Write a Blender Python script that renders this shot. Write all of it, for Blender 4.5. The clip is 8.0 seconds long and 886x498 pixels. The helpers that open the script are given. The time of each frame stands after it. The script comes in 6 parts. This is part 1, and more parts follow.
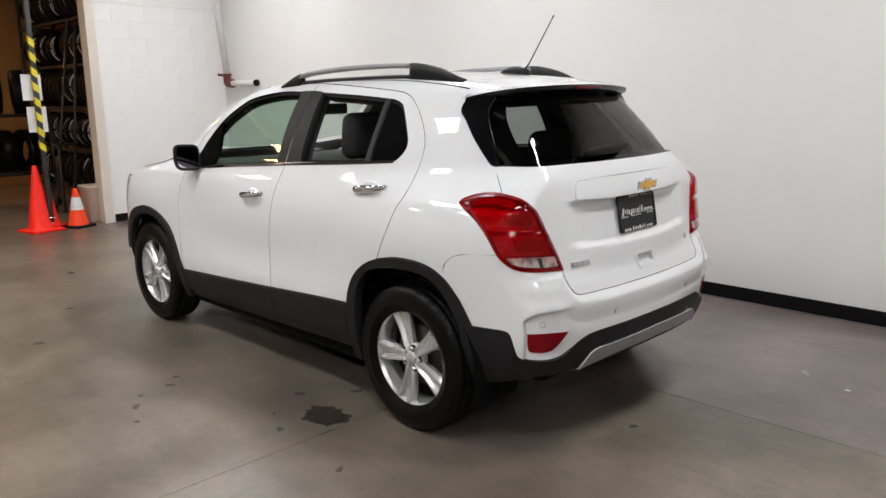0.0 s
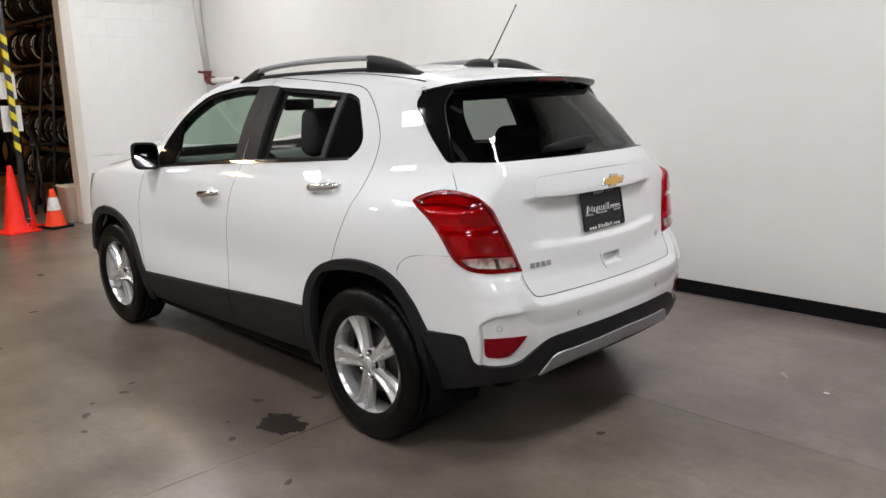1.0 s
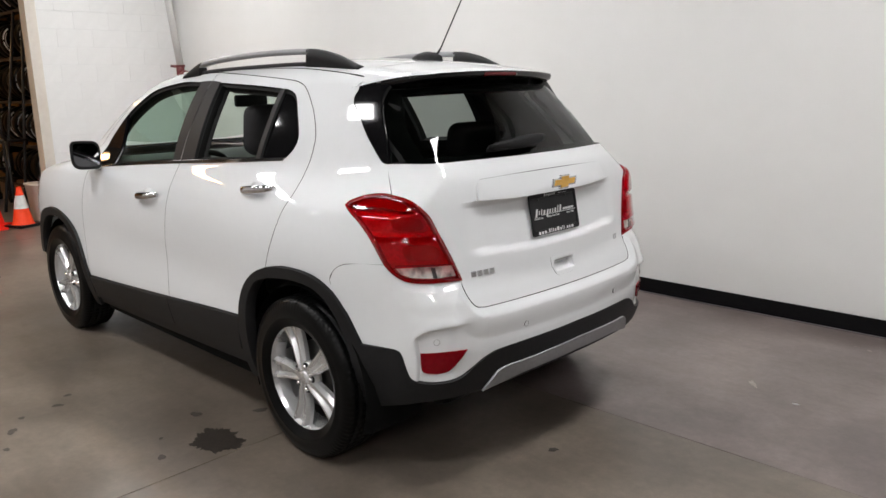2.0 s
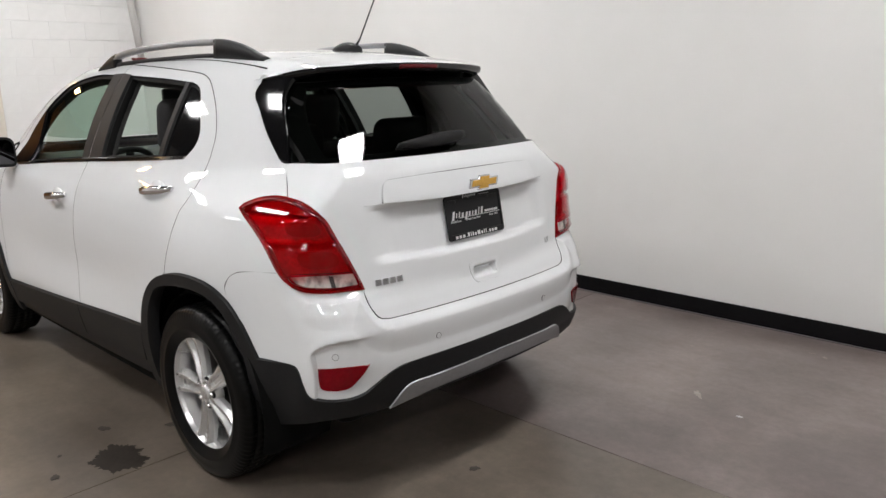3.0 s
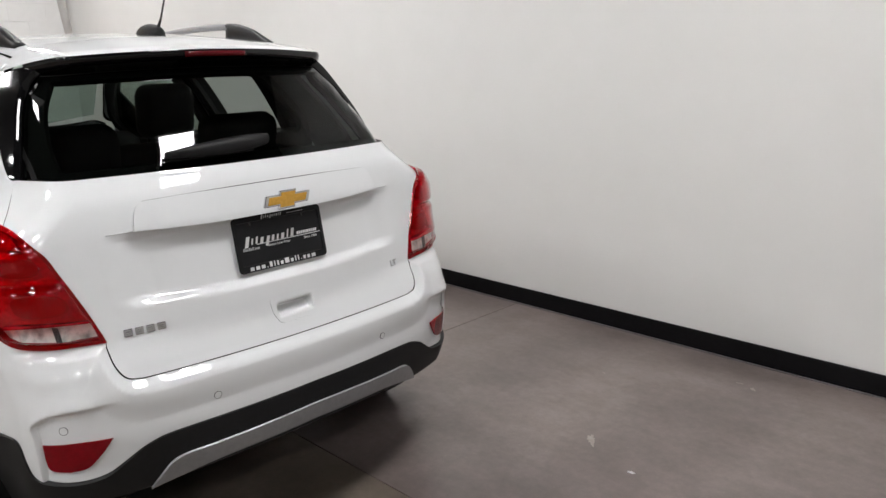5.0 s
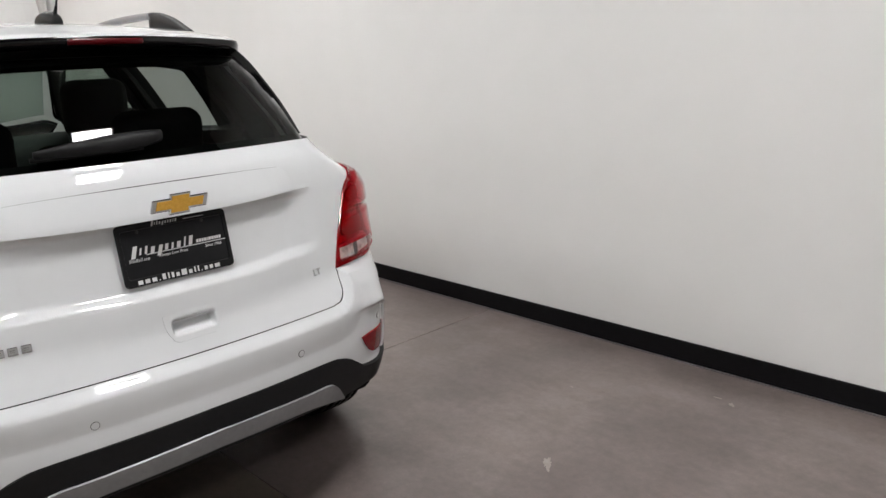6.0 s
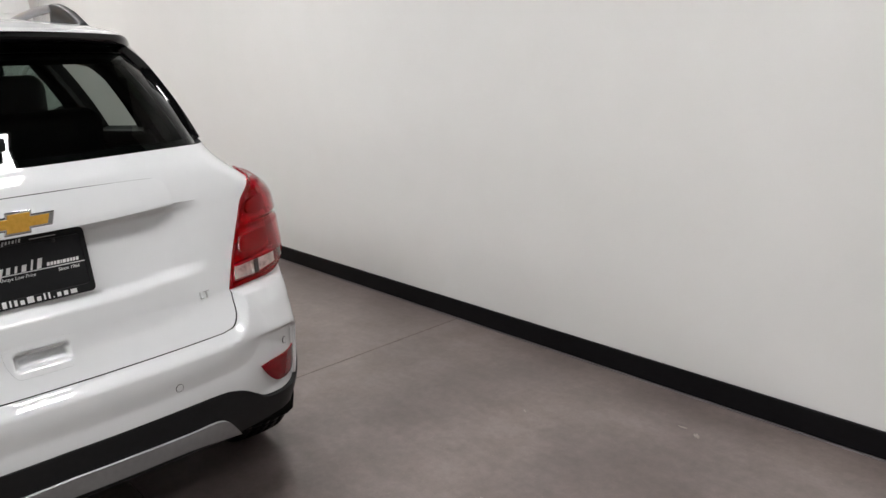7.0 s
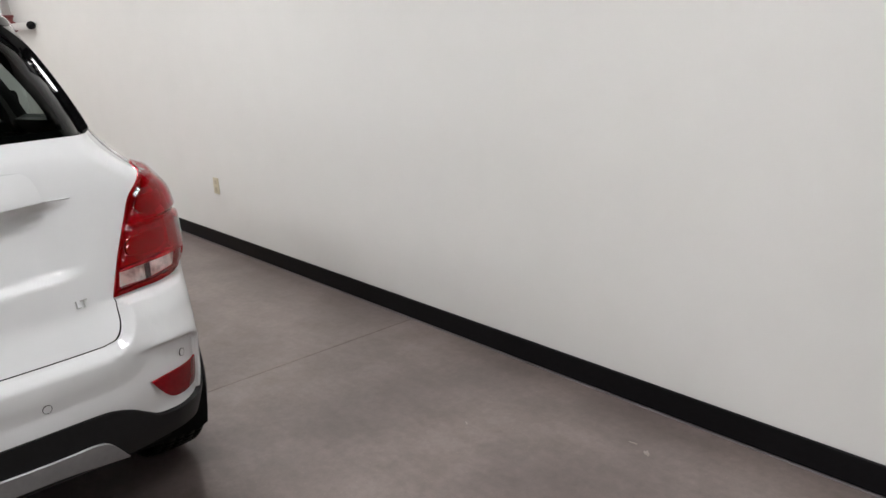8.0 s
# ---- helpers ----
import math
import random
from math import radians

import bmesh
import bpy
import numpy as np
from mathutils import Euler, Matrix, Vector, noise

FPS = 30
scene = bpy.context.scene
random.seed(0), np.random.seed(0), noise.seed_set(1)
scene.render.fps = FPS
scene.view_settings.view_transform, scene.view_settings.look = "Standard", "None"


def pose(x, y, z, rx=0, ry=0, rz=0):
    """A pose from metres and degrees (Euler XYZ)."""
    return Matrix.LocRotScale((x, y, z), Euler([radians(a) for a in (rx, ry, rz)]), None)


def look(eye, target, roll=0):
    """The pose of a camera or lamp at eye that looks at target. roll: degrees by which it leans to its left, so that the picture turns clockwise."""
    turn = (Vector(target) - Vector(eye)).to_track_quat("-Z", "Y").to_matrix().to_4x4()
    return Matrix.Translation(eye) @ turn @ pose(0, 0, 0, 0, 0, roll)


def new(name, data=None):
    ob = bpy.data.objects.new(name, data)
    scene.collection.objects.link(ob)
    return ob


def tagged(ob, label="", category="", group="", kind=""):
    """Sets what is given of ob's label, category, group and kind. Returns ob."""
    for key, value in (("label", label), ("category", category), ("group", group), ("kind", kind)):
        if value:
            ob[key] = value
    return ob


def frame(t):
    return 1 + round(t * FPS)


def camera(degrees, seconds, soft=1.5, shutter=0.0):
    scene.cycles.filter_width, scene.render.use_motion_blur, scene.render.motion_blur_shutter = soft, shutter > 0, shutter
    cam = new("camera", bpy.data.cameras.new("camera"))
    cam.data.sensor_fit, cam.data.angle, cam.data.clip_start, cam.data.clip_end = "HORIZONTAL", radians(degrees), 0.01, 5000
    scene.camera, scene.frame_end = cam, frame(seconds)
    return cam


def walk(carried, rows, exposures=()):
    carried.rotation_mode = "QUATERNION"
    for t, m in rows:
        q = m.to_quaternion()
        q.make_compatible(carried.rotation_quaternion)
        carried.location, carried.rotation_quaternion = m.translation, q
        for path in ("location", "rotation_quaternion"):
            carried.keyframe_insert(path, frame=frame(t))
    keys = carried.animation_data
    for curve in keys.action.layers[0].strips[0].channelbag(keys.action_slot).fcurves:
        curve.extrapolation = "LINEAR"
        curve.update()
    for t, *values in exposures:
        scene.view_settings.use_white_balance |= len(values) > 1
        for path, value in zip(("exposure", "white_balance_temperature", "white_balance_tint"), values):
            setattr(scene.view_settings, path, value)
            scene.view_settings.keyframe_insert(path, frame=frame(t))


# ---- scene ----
from mathutils import geometry

cam = camera(61.0, 8.0)
METRES, EYE, TILT, LEAN, TURN = 8.0, 1.5, 0.0, 0.0, 0.0
PATH = [
    (0, (-2.393, 3.029, 1.509), (-1.01, 1.642, 1.104), -0.7),
    (0.5, (-2.419, 2.955, 1.489), (-1.034, 1.57, 1.085), -0.9),
    (1, (-2.419, 2.795, 1.489), (-1.038, 1.408, 1.077), -1.1),
    (1.5, (-2.412, 2.644, 1.497), (-1.034, 1.257, 1.076), -1.2),
    (3, (-2.515, 2.115, 1.483), (-1.154, 0.719, 1.039), -1.2),
    (3.5, (-2.51, 1.916, 1.482), (-1.155, 0.517, 1.029), -1.1),
    (4, (-2.498, 1.743, 1.497), (-1.145, 0.346, 1.029), -1.2),
    (4.5, (-2.531, 1.507, 1.495), (-1.177, 0.114, 1.017), -1.3),
    (4.7, (-2.559, 1.396, 1.508), (-1.201, 0.011, 1.019), -1.4),
    (6, (-2.578, 0.874, 1.452), (-1.187, -0.474, 0.955), -2.3),
    (6.5, (-2.584, 0.656, 1.463), (-1.164, -0.654, 0.947), -2.7),
    (7, (-2.616, 0.405, 1.456), (-1.175, -0.88, 0.932), -2.7),
    (7.5, (-2.648, 0.231, 1.437), (-1.2, -1.04, 0.902), -2.9),
    (8, (-2.613, 0.071, 1.429), (-1.176, -1.205, 0.875), -2.5),
]
walk(cam, [(t, look(eye, target, roll)) for t, eye, target, roll in PATH])

# ---- world and exposure ----
world = bpy.data.worlds.new("world")
scene.world = world
world.use_nodes = True
world.node_tree.nodes["Background"].inputs[0].default_value = (0.75, 0.8, 0.85, 1)
world.node_tree.nodes["Background"].inputs[1].default_value = 0.0
scene.view_settings.exposure = 0.0
LAMP_GLOW = 66.5
LIGHT_SIZE = (0.66, 0.46)
# the last lamp is set off the grid, added to brighten the block wall
LIGHTS = [(x, y) for x in (-4.95, -1.75, 1.75, 4.5) for y in (-0.55, 2.58, 5.6) if (x, y) not in ((-4.95, -0.55), (4.5, -0.55))] + [(5.05, -0.80)]
# the first shows in the front door's paint; the second is added to brighten the store
STORE_LIGHTS = [(7.62, 3.55), (10.3, 0.9)]


# ---- materials ----
def material(name, colour, rough=0.5, metal=0.0, coat=0.0, coat_rough=0.03, ior=1.5, spec=0.5):
    m = bpy.data.materials.new(name)
    m.use_nodes = True
    b = m.node_tree.nodes["Principled BSDF"]
    b.inputs["Base Color"].default_value = (*colour, 1)
    b.inputs["Roughness"].default_value = rough
    b.inputs["Metallic"].default_value = metal
    b.inputs["Coat Weight"].default_value = coat
    b.inputs["Coat Roughness"].default_value = coat_rough
    b.inputs["IOR"].default_value = ior
    b.inputs["Specular IOR Level"].default_value = spec
    return m


def grain(m, scale, low, high, into="Base Color", detail=6.0, second=None, coords="Object", stretch=(1, 1, 1), spread=(0.3, 0.7)):
    """Noise between two values of a material's input, over a second noise at another scale where given."""
    t = m.node_tree
    b = t.nodes["Principled BSDF"]
    where = t.nodes.new("ShaderNodeTexCoord")
    place = t.nodes.new("ShaderNodeMapping")
    place.inputs["Scale"].default_value = stretch
    t.links.new(where.outputs[coords], place.inputs[0])
    n = t.nodes.new("ShaderNodeTexNoise")
    n.inputs["Scale"].default_value, n.inputs["Detail"].default_value = scale, detail
    t.links.new(place.outputs[0], n.inputs["Vector"])
    fac = n.outputs["Fac"]
    if second:
        k = t.nodes.new("ShaderNodeTexNoise")
        k.inputs["Scale"].default_value, k.inputs["Detail"].default_value = second, 8.0
        t.links.new(place.outputs[0], k.inputs["Vector"])
        mix = t.nodes.new("ShaderNodeMath")
        mix.operation = "MULTIPLY_ADD"
        mix.inputs[1].default_value = 0.5
        t.links.new(fac, mix.inputs[0])
        half = t.nodes.new("ShaderNodeMath")
        half.operation = "MULTIPLY"
        half.inputs[1].default_value = 0.5
        t.links.new(k.outputs["Fac"], half.inputs[0])
        t.links.new(half.outputs[0], mix.inputs[2])
        fac = mix.outputs[0]
    ramp = t.nodes.new("ShaderNodeValToRGB")
    e = ramp.color_ramp.elements
    e[0].position, e[1].position = spread
    as_rgb = lambda v: (*v, 1) if isinstance(v, tuple) else (v, v, v, 1)  # noqa: E731
    e[0].color, e[1].color = as_rgb(low), as_rgb(high)
    t.links.new(fac, ramp.inputs[0])
    t.links.new(ramp.outputs[0], b.inputs[into])
    return m


def relief(m, scale, strength, distance=0.002, detail=4.0, stretch=(1, 1, 1)):
    t = m.node_tree
    where = t.nodes.new("ShaderNodeTexCoord")
    place = t.nodes.new("ShaderNodeMapping")
    place.inputs["Scale"].default_value = stretch
    t.links.new(where.outputs["Object"], place.inputs[0])
    n = t.nodes.new("ShaderNodeTexNoise")
    n.inputs["Scale"].default_value, n.inputs["Detail"].default_value = scale, detail
    t.links.new(place.outputs[0], n.inputs["Vector"])
    bump = t.nodes.new("ShaderNodeBump")
    bump.inputs["Strength"].default_value, bump.inputs["Distance"].default_value = strength, distance
    t.links.new(n.outputs["Fac"], bump.inputs["Height"])
    t.links.new(bump.outputs[0], t.nodes["Principled BSDF"].inputs["Normal"])
    return m


def tinted_glass(name, tint, ior=1.5, rough=0.0):
    """Thin glass: light goes straight through, dimmed by the tint, and is mirrored by Fresnel."""
    m = bpy.data.materials.new(name)
    m.use_nodes = True
    t = m.node_tree
    t.nodes.remove(t.nodes["Principled BSDF"])
    clear, gloss = t.nodes.new("ShaderNodeBsdfTransparent"), t.nodes.new("ShaderNodeBsdfGlossy")
    clear.inputs[0].default_value = (*tint, 1)
    gloss.inputs["Roughness"].default_value = rough
    facing, mix = t.nodes.new("ShaderNodeLayerWeight"), t.nodes.new("ShaderNodeMixShader")
    facing.inputs["Blend"].default_value = 0.5
    power, scaled = t.nodes.new("ShaderNodeMath"), t.nodes.new("ShaderNodeMath")
    power.operation, scaled.operation = "POWER", "MULTIPLY_ADD"
    power.inputs[1].default_value = 5.0
    base = ((ior - 1) / (ior + 1)) ** 2
    scaled.inputs[1].default_value, scaled.inputs[2].default_value = 1 - base, base
    t.links.new(facing.outputs["Facing"], power.inputs[0])
    t.links.new(power.outputs[0], scaled.inputs[0])
    t.links.new(scaled.outputs[0], mix.inputs[0])
    t.links.new(clear.outputs[0], mix.inputs[1])
    t.links.new(gloss.outputs[0], mix.inputs[2])
    t.links.new(mix.outputs[0], t.nodes["Material Output"].inputs[0])
    return m


def glow(name, colour, strength):
    m = material(name, (0.8, 0.8, 0.8), 0.5)
    b = m.node_tree.nodes["Principled BSDF"]
    b.inputs["Emission Color"].default_value = (*colour, 1)
    b.inputs["Emission Strength"].default_value = strength
    return m


PAINT = grain(material("white car paint", (0.80, 0.80, 0.80), 0.55, coat=1.0, coat_rough=0.02, spec=0.2), 30, (0.728, 0.738, 0.752), (0.748, 0.757, 0.771), second=3)
BLACK_PLASTIC = relief(grain(material("textured black plastic", (0.010, 0.010, 0.011), 0.52, spec=0.24), 60, (0.0075, 0.0075, 0.008), (0.012, 0.012, 0.013), second=5), 900, 0.25, 0.0006)
GLOSS_BLACK = material("gloss black trim", (0.004, 0.004, 0.0045), 0.06, spec=0.4)
RUBBER = relief(grain(material("tyre rubber", (0.002, 0.002, 0.002), 0.36, spec=0.13), 40, (0.0014, 0.0014, 0.0014), (0.0034, 0.0034, 0.0034), second=6), 300, 0.2, 0.001)
# rubber seals, and the painted-in shade of gaps between body panels
SEAL_AND_GAP = material("black rubber seal and gap shade", (0.008, 0.008, 0.008), 0.6, spec=0.12)
# near-black, so that hollows in wheels and under the body look shaded
DARK = material("near-black for shaded hollows", (0.004, 0.004, 0.004), 0.9, spec=0.1)
CHROME = material("chrome", (0.72, 0.72, 0.73), 0.07, 1.0)
ALLOY = relief(grain(material("silver alloy", (0.66, 0.66, 0.66), 0.27, 0.72, coat=0.5), 25, (0.62, 0.62, 0.62), (0.70, 0.70, 0.70), second=4), 200, 0.05, 0.0005)
SATIN_SILVER = grain(material("satin silver plastic", (0.26, 0.26, 0.27), 0.42, 0.4), 60, (0.23, 0.23, 0.24), (0.29, 0.29, 0.30), second=6)
GOLD = grain(material("gold emblem face", (0.72, 0.40, 0.06), 0.30, 0.35, coat=0.5), 120, (0.66, 0.36, 0.05), (0.76, 0.43, 0.07))
SIDE_GLASS = tinted_glass("green tinted glass", (0.66, 0.78, 0.71))
REAR_GLASS = tinted_glass("dark privacy glass", (0.245, 0.28, 0.262))
RED_LENS = tinted_glass("red lamp lens", (0.72, 0.007, 0.056), 1.45, 0.05)
CLEAR_LENS = tinted_glass("clear lamp lens", (0.92, 0.92, 0.92), 1.45, 0.03)
RED_INNER = grain(material("red lamp reflector", (0.75, 0.05, 0.06), 0.35, 0.1), 90, (0.40, 0.07, 0.09), (0.86, 0.25, 0.28), second=14)
RED_SOLID = grain(material("red reflector plastic", (0.20, 0.002, 0.006), 0.16, spec=0.22), 14, (0.15, 0.0012, 0.004), (0.23, 0.002, 0.008), second=70)
DARK_RED = material("dark red lens", (0.085, 0.003, 0.006), 0.2, spec=0.4)
# light and dark patches in the colour stand for what the bowls mirror
BRIGHT = grain(material("lamp reflector with painted reflections", (0.8, 0.8, 0.8), 0.3, 0.35), 38, (0.10, 0.10, 0.09), (0.95, 0.94, 0.90), second=12, spread=(0.32, 0.54))
POCKET = material("dark red lamp pocket", (0.42, 0.06, 0.07), 0.4)
LAMP_EDGE = material("dark red lamp border", (0.34, 0.007, 0.022), 0.25, spec=0.3)
CABIN = relief(grain(material("black cabin trim", (0.012, 0.012, 0.013), 0.6), 40, (0.018, 0.017, 0.017), (0.028, 0.027, 0.027), second=5), 400, 0.3, 0.001)
CLOTH = relief(grain(material("black seat cloth", (0.009, 0.009, 0.010), 0.9), 200, (0.018, 0.017, 0.018), (0.030, 0.029, 0.030), second=12), 700, 0.5, 0.001)
LINER = material("grey headliner cloth", (0.30, 0.29, 0.28), 0.9)
WHITE_PRINT = material("white print", (0.72, 0.72, 0.72), 0.5)
GREY_PRINT = material("grey print", (0.42, 0.42, 0.42), 0.5)
PLATE_BLACK = relief(grain(material("black plate plastic", (0.010, 0.010, 0.011), 0.42, spec=0.25), 50, (0.008, 0.008, 0.009), (0.013, 0.013, 0.014), second=8), 300, 0.1, 0.0005)
GREY_DARK = material("dark grey lamp plastic", (0.05, 0.05, 0.05), 0.4)


# ---- the car's outer form, as one closed function: negative inside, zero on the skin ----
def smooth_curve(knots):
    """Monotone cubic through (position, value) knots."""
    px = np.array([k[0] for k in knots], float)
    py = np.array([k[1] for k in knots], float)
    h = np.diff(px)
    d = np.diff(py) / h
    m = np.zeros(len(px))
    for i in range(1, len(px) - 1):
        if d[i - 1] * d[i] > 0:
            w1, w2 = 2 * h[i] + h[i - 1], h[i] + 2 * h[i - 1]
            m[i] = (w1 + w2) / (w1 / d[i - 1] + w2 / d[i])
    m[0], m[-1] = d[0], d[-1]

    def value(q):
        q = np.clip(np.asarray(q, float), px[0], px[-1])
        i = np.clip(np.searchsorted(px, q) - 1, 0, len(h) - 1)
        u = (q - px[i]) / h[i]
        return ((1 + 2 * u) * (1 - u) ** 2 * py[i] + u * (1 - u) ** 2 * h[i] * m[i]
                + u * u * (3 - 2 * u) * py[i + 1] + u * u * (u - 1) * h[i] * m[i + 1])
    return value


REAR = smooth_curve([(0.2, -0.60), (0.30, -0.70), (0.44, -0.744), (0.53, -0.749), (0.60, -0.742), (0.66, -0.727), (0.71, -0.702), (0.76, -0.680), (0.82, -0.668),
                     (0.92, -0.646), (1.03, -0.623), (1.10, -0.611), (1.14, -0.604), (1.16, -0.597), (1.175, -0.588), (1.19, -0.577), (1.21, -0.560), (1.27, -0.520), (1.33, -0.475), (1.40, -0.416), (1.46, -0.360), (1.52, -0.300), (1.70, -0.10)])
REAR_BOW = smooth_curve([(0.3, 0.27), (0.6, 0.165), (0.72, 0.125), (0.80, 0.175), (1.05, 0.155), (1.20, 0.235), (1.40, 0.33), (1.55, 0.35)])
SIDE = smooth_curve([(0.15, 0.76), (0.25, 0.82), (0.36, 0.855), (0.5, 0.872), (0.75, 0.868), (0.92, 0.860), (1.02, 0.842), (1.09, 0.811),
                     (1.15, 0.778), (1.25, 0.735), (1.40, 0.655), (1.5, 0.59), (1.62, 0.50)])
TAPER = smooth_curve([(-0.9, -0.170), (-0.5, -0.096), (-0.25, -0.042), (0.0, -0.013), (0.5, 0.0), (2.3, 0.0), (2.8, -0.02), (3.2, -0.07), (3.5, -0.14)])
ROOF = smooth_curve([(-0.6, 1.50), (-0.3, 1.555), (0.0, 1.595), (0.5, 1.622), (1.0, 1.622), (1.35, 1.615), (1.62, 1.598), (1.9, 1.51),
                     (2.3, 1.26), (2.48, 1.14), (2.62, 1.105), (2.9, 1.06), (3.15, 1.0), (3.3, 0.92), (3.40, 0.75), (3.5, 0.45)])
FRONT = smooth_curve([(0.2, 3.33), (0.45, 3.40), (0.65, 3.40), (0.85, 3.36), (1.1, 3.25), (1.6, 3.2)])
CORNER = smooth_curve([(0.3, 0.10), (0.6, 0.112), (0.9, 0.118), (1.1, 0.045), (1.25, 0.04), (1.6, 0.08)])
# how far the outlines drawn on the side move forward towards the tail, where the body narrows
SWEEP = smooth_curve([(-0.9, 0.075), (-0.5, 0.042), (-0.25, 0.017), (0.0, 0.006), (0.5, 0.0), (2.0, 0.0)])


def fillet(a, b, r):
    """The greater of two distances, rounded by the radius r where they cross."""
    u, v = np.maximum(a + r, 0), np.maximum(b + r, 0)
    return np.hypot(u, v) + np.minimum(np.maximum(a, b) + r, 0) - r


def slope(curve, q):
    return (curve(q + 0.02) - curve(q - 0.02)) / 0.04


def skin(p):
    """Signed distance, roughly in metres, of points (n, 3) from the body's skin."""
    x, y, z = p[:, 0], np.abs(p[:, 1]), p[:, 2]
    rear = (REAR(z) + REAR_BOW(z) * y * y - x) / np.sqrt(1 + slope(REAR, z) ** 2)
    haunch = 0.020 * np.exp(-((x + 0.05) / 0.35) ** 2 - ((z - 0.88) / 0.16) ** 2) + 0.016 * np.exp(-((x - 2.6) / 0.4) ** 2 - ((z - 0.85) / 0.17) ** 2)
    waist = -0.016 * np.exp(-((x - 1.2) / 0.75) ** 4 - ((z - 0.66) / 0.13) ** 2)
    cabin = 0.05 * np.clip((z - 1.02) / 0.2, 0, 1) ** 2 * (3 - 2 * np.clip((z - 1.02) / 0.2, 0, 1)) * ((x - 0.9) / 1.0) ** 2
    side = (y - SIDE(z) - TAPER(x) - haunch - waist + np.minimum(cabin, 0.09)) / np.sqrt(1 + slope(SIDE, z) ** 2)
    bow = 0.06 + 0.075 * np.clip((2.45 - x) / 0.75, 0, 1)
    top = (z - ROOF(x) + bow * y * y) / np.sqrt(1 + slope(ROOF, x) ** 2)
    nose = x - FRONT(z) + 0.38 * y * y
    f = fillet(side, rear, CORNER(z))
    f = fillet(f, top, 0.05)
    return fillet(f, nose, 0.16)


def skin_normal(p):
    e = 2e-3
    n = np.stack([skin(p + e * a) - skin(p - e * a) for a in np.eye(3)], 1)
    return n / np.maximum(np.linalg.norm(n, axis=1, keepdims=True), 1e-9)




def project(uv, mode):
    """From flat coordinates to the skin. side: (x, z) of the left side; rear: (y, z); top: (x, y); front: (y, z);
    belt: (s, z), s the way round the tail from its middle, plus to the left."""
    uv = np.asarray(uv, float)
    u, v = uv[:, 0], uv[:, 1]
    o = 0 * u
    if mode == "belt":
        sign = np.where(u < 0, -1.0, 1.0)
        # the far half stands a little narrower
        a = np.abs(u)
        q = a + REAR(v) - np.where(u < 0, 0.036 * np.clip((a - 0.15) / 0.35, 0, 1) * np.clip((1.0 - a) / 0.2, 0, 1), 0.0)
        base = np.stack([q / 2 + 0.3, (q / 2 - 0.3) * sign, v], 1)
        way = np.stack([o - 0.7071, 0.7071 * sign, o], 1)
    else:
        base = np.stack({"side": (u + SWEEP(u), o, v), "rear": (o + 0.6, u, v), "top": (u, v, o + 0.85), "front": (o + 2.9, u, v)}[mode], 1)
        way = np.tile({"side": (0.0, 1.0, 0.0), "rear": (-1.0, 0.0, 0.0), "top": (0.0, 0.0, 1.0), "front": (1.0, 0.0, 0.0)}[mode], (len(u), 1))

    def f(d):
        p = base + d[:, None] * way
        if mode == "belt":
            # the near side of the middle plane only
            p[:, 1] = np.where(p[:, 1] * sign < 0, 0.0, p[:, 1])
        return skin(p)
    lo, hi = o.copy(), o + 2.0
    for _ in range(13):
        mid = (lo + hi) / 2
        inside = f(mid) < 0
        lo, hi = np.where(inside, mid, lo), np.where(inside, hi, mid)
    fl, fh = f(lo), f(hi)
    for _ in range(3):
        mid = np.clip(lo - fl * (hi - lo) / np.where(np.abs(fh - fl) < 1e-9, 1e-9, fh - fl), lo, hi)
        fm = f(mid)
        lo, fl = np.where(fm < 0, mid, lo), np.where(fm < 0, fm, fl)
        hi, fh = np.where(fm < 0, hi, mid), np.where(fm < 0, fh, fm)
    return base + mid[:, None] * way


# ---- mesh helpers ----

def link_mesh(name, mesh, mat, parent=None, label=""):
    if mat:
        mesh.materials.append(mat)
    ob = new(name, mesh)
    if parent:
        ob.parent = parent
    return tagged(ob, label)


def part(name, bm, mat, parent, label="", smooth=True):
    """Links a bmesh as one mesh object under a thing or a part."""
    mesh = bpy.data.meshes.new(name)
    bm.normal_update()
    bm.to_mesh(mesh)
    bm.free()
    for p in mesh.polygons:
        p.use_smooth = smooth
    return link_mesh(name, mesh, mat, parent, label)


def thing(name, label, category, group="", at=(0, 0, 0), turn=0.0):
    ob = new(name)
    ob.empty_display_size = 0.1
    ob.matrix_basis = pose(*at, 0, 0, turn)
    return tagged(ob, label, category, group)


def box(bm, size, at=(0, 0, 0), bevel=0.0, m=None, segments=2):
    """A box, bevelled, added to bm."""
    made = bmesh.ops.create_cube(bm, size=1.0)["verts"]
    bmesh.ops.scale(bm, vec=size, verts=made)
    if bevel:
        edges = list({e for v in made for e in v.link_edges})
        made = bmesh.ops.bevel(bm, geom=edges, offset=bevel, segments=segments, profile=0.5, affect="EDGES")["verts"]
    mat = Matrix.Translation(at) @ (m or Matrix())
    bmesh.ops.transform(bm, matrix=mat, verts=made)
    return made


def new_box(size, at=(0, 0, 0), bevel=0.0, m=None, segments=2):
    bm = bmesh.new()
    box(bm, size, at, bevel, m, segments)
    return bm


def rod(bm, a, b, r, n=12, r2=None):
    a, b = Vector(a), Vector(b)
    way = b - a
    made = bmesh.ops.create_cone(bm, cap_ends=True, segments=n, radius1=r, radius2=r if r2 is None else r2, depth=way.length)["verts"]
    bmesh.ops.transform(bm, matrix=Matrix.Translation((a + b) / 2) @ way.to_track_quat("Z", "Y").to_matrix().to_4x4(), verts=made)
    return made


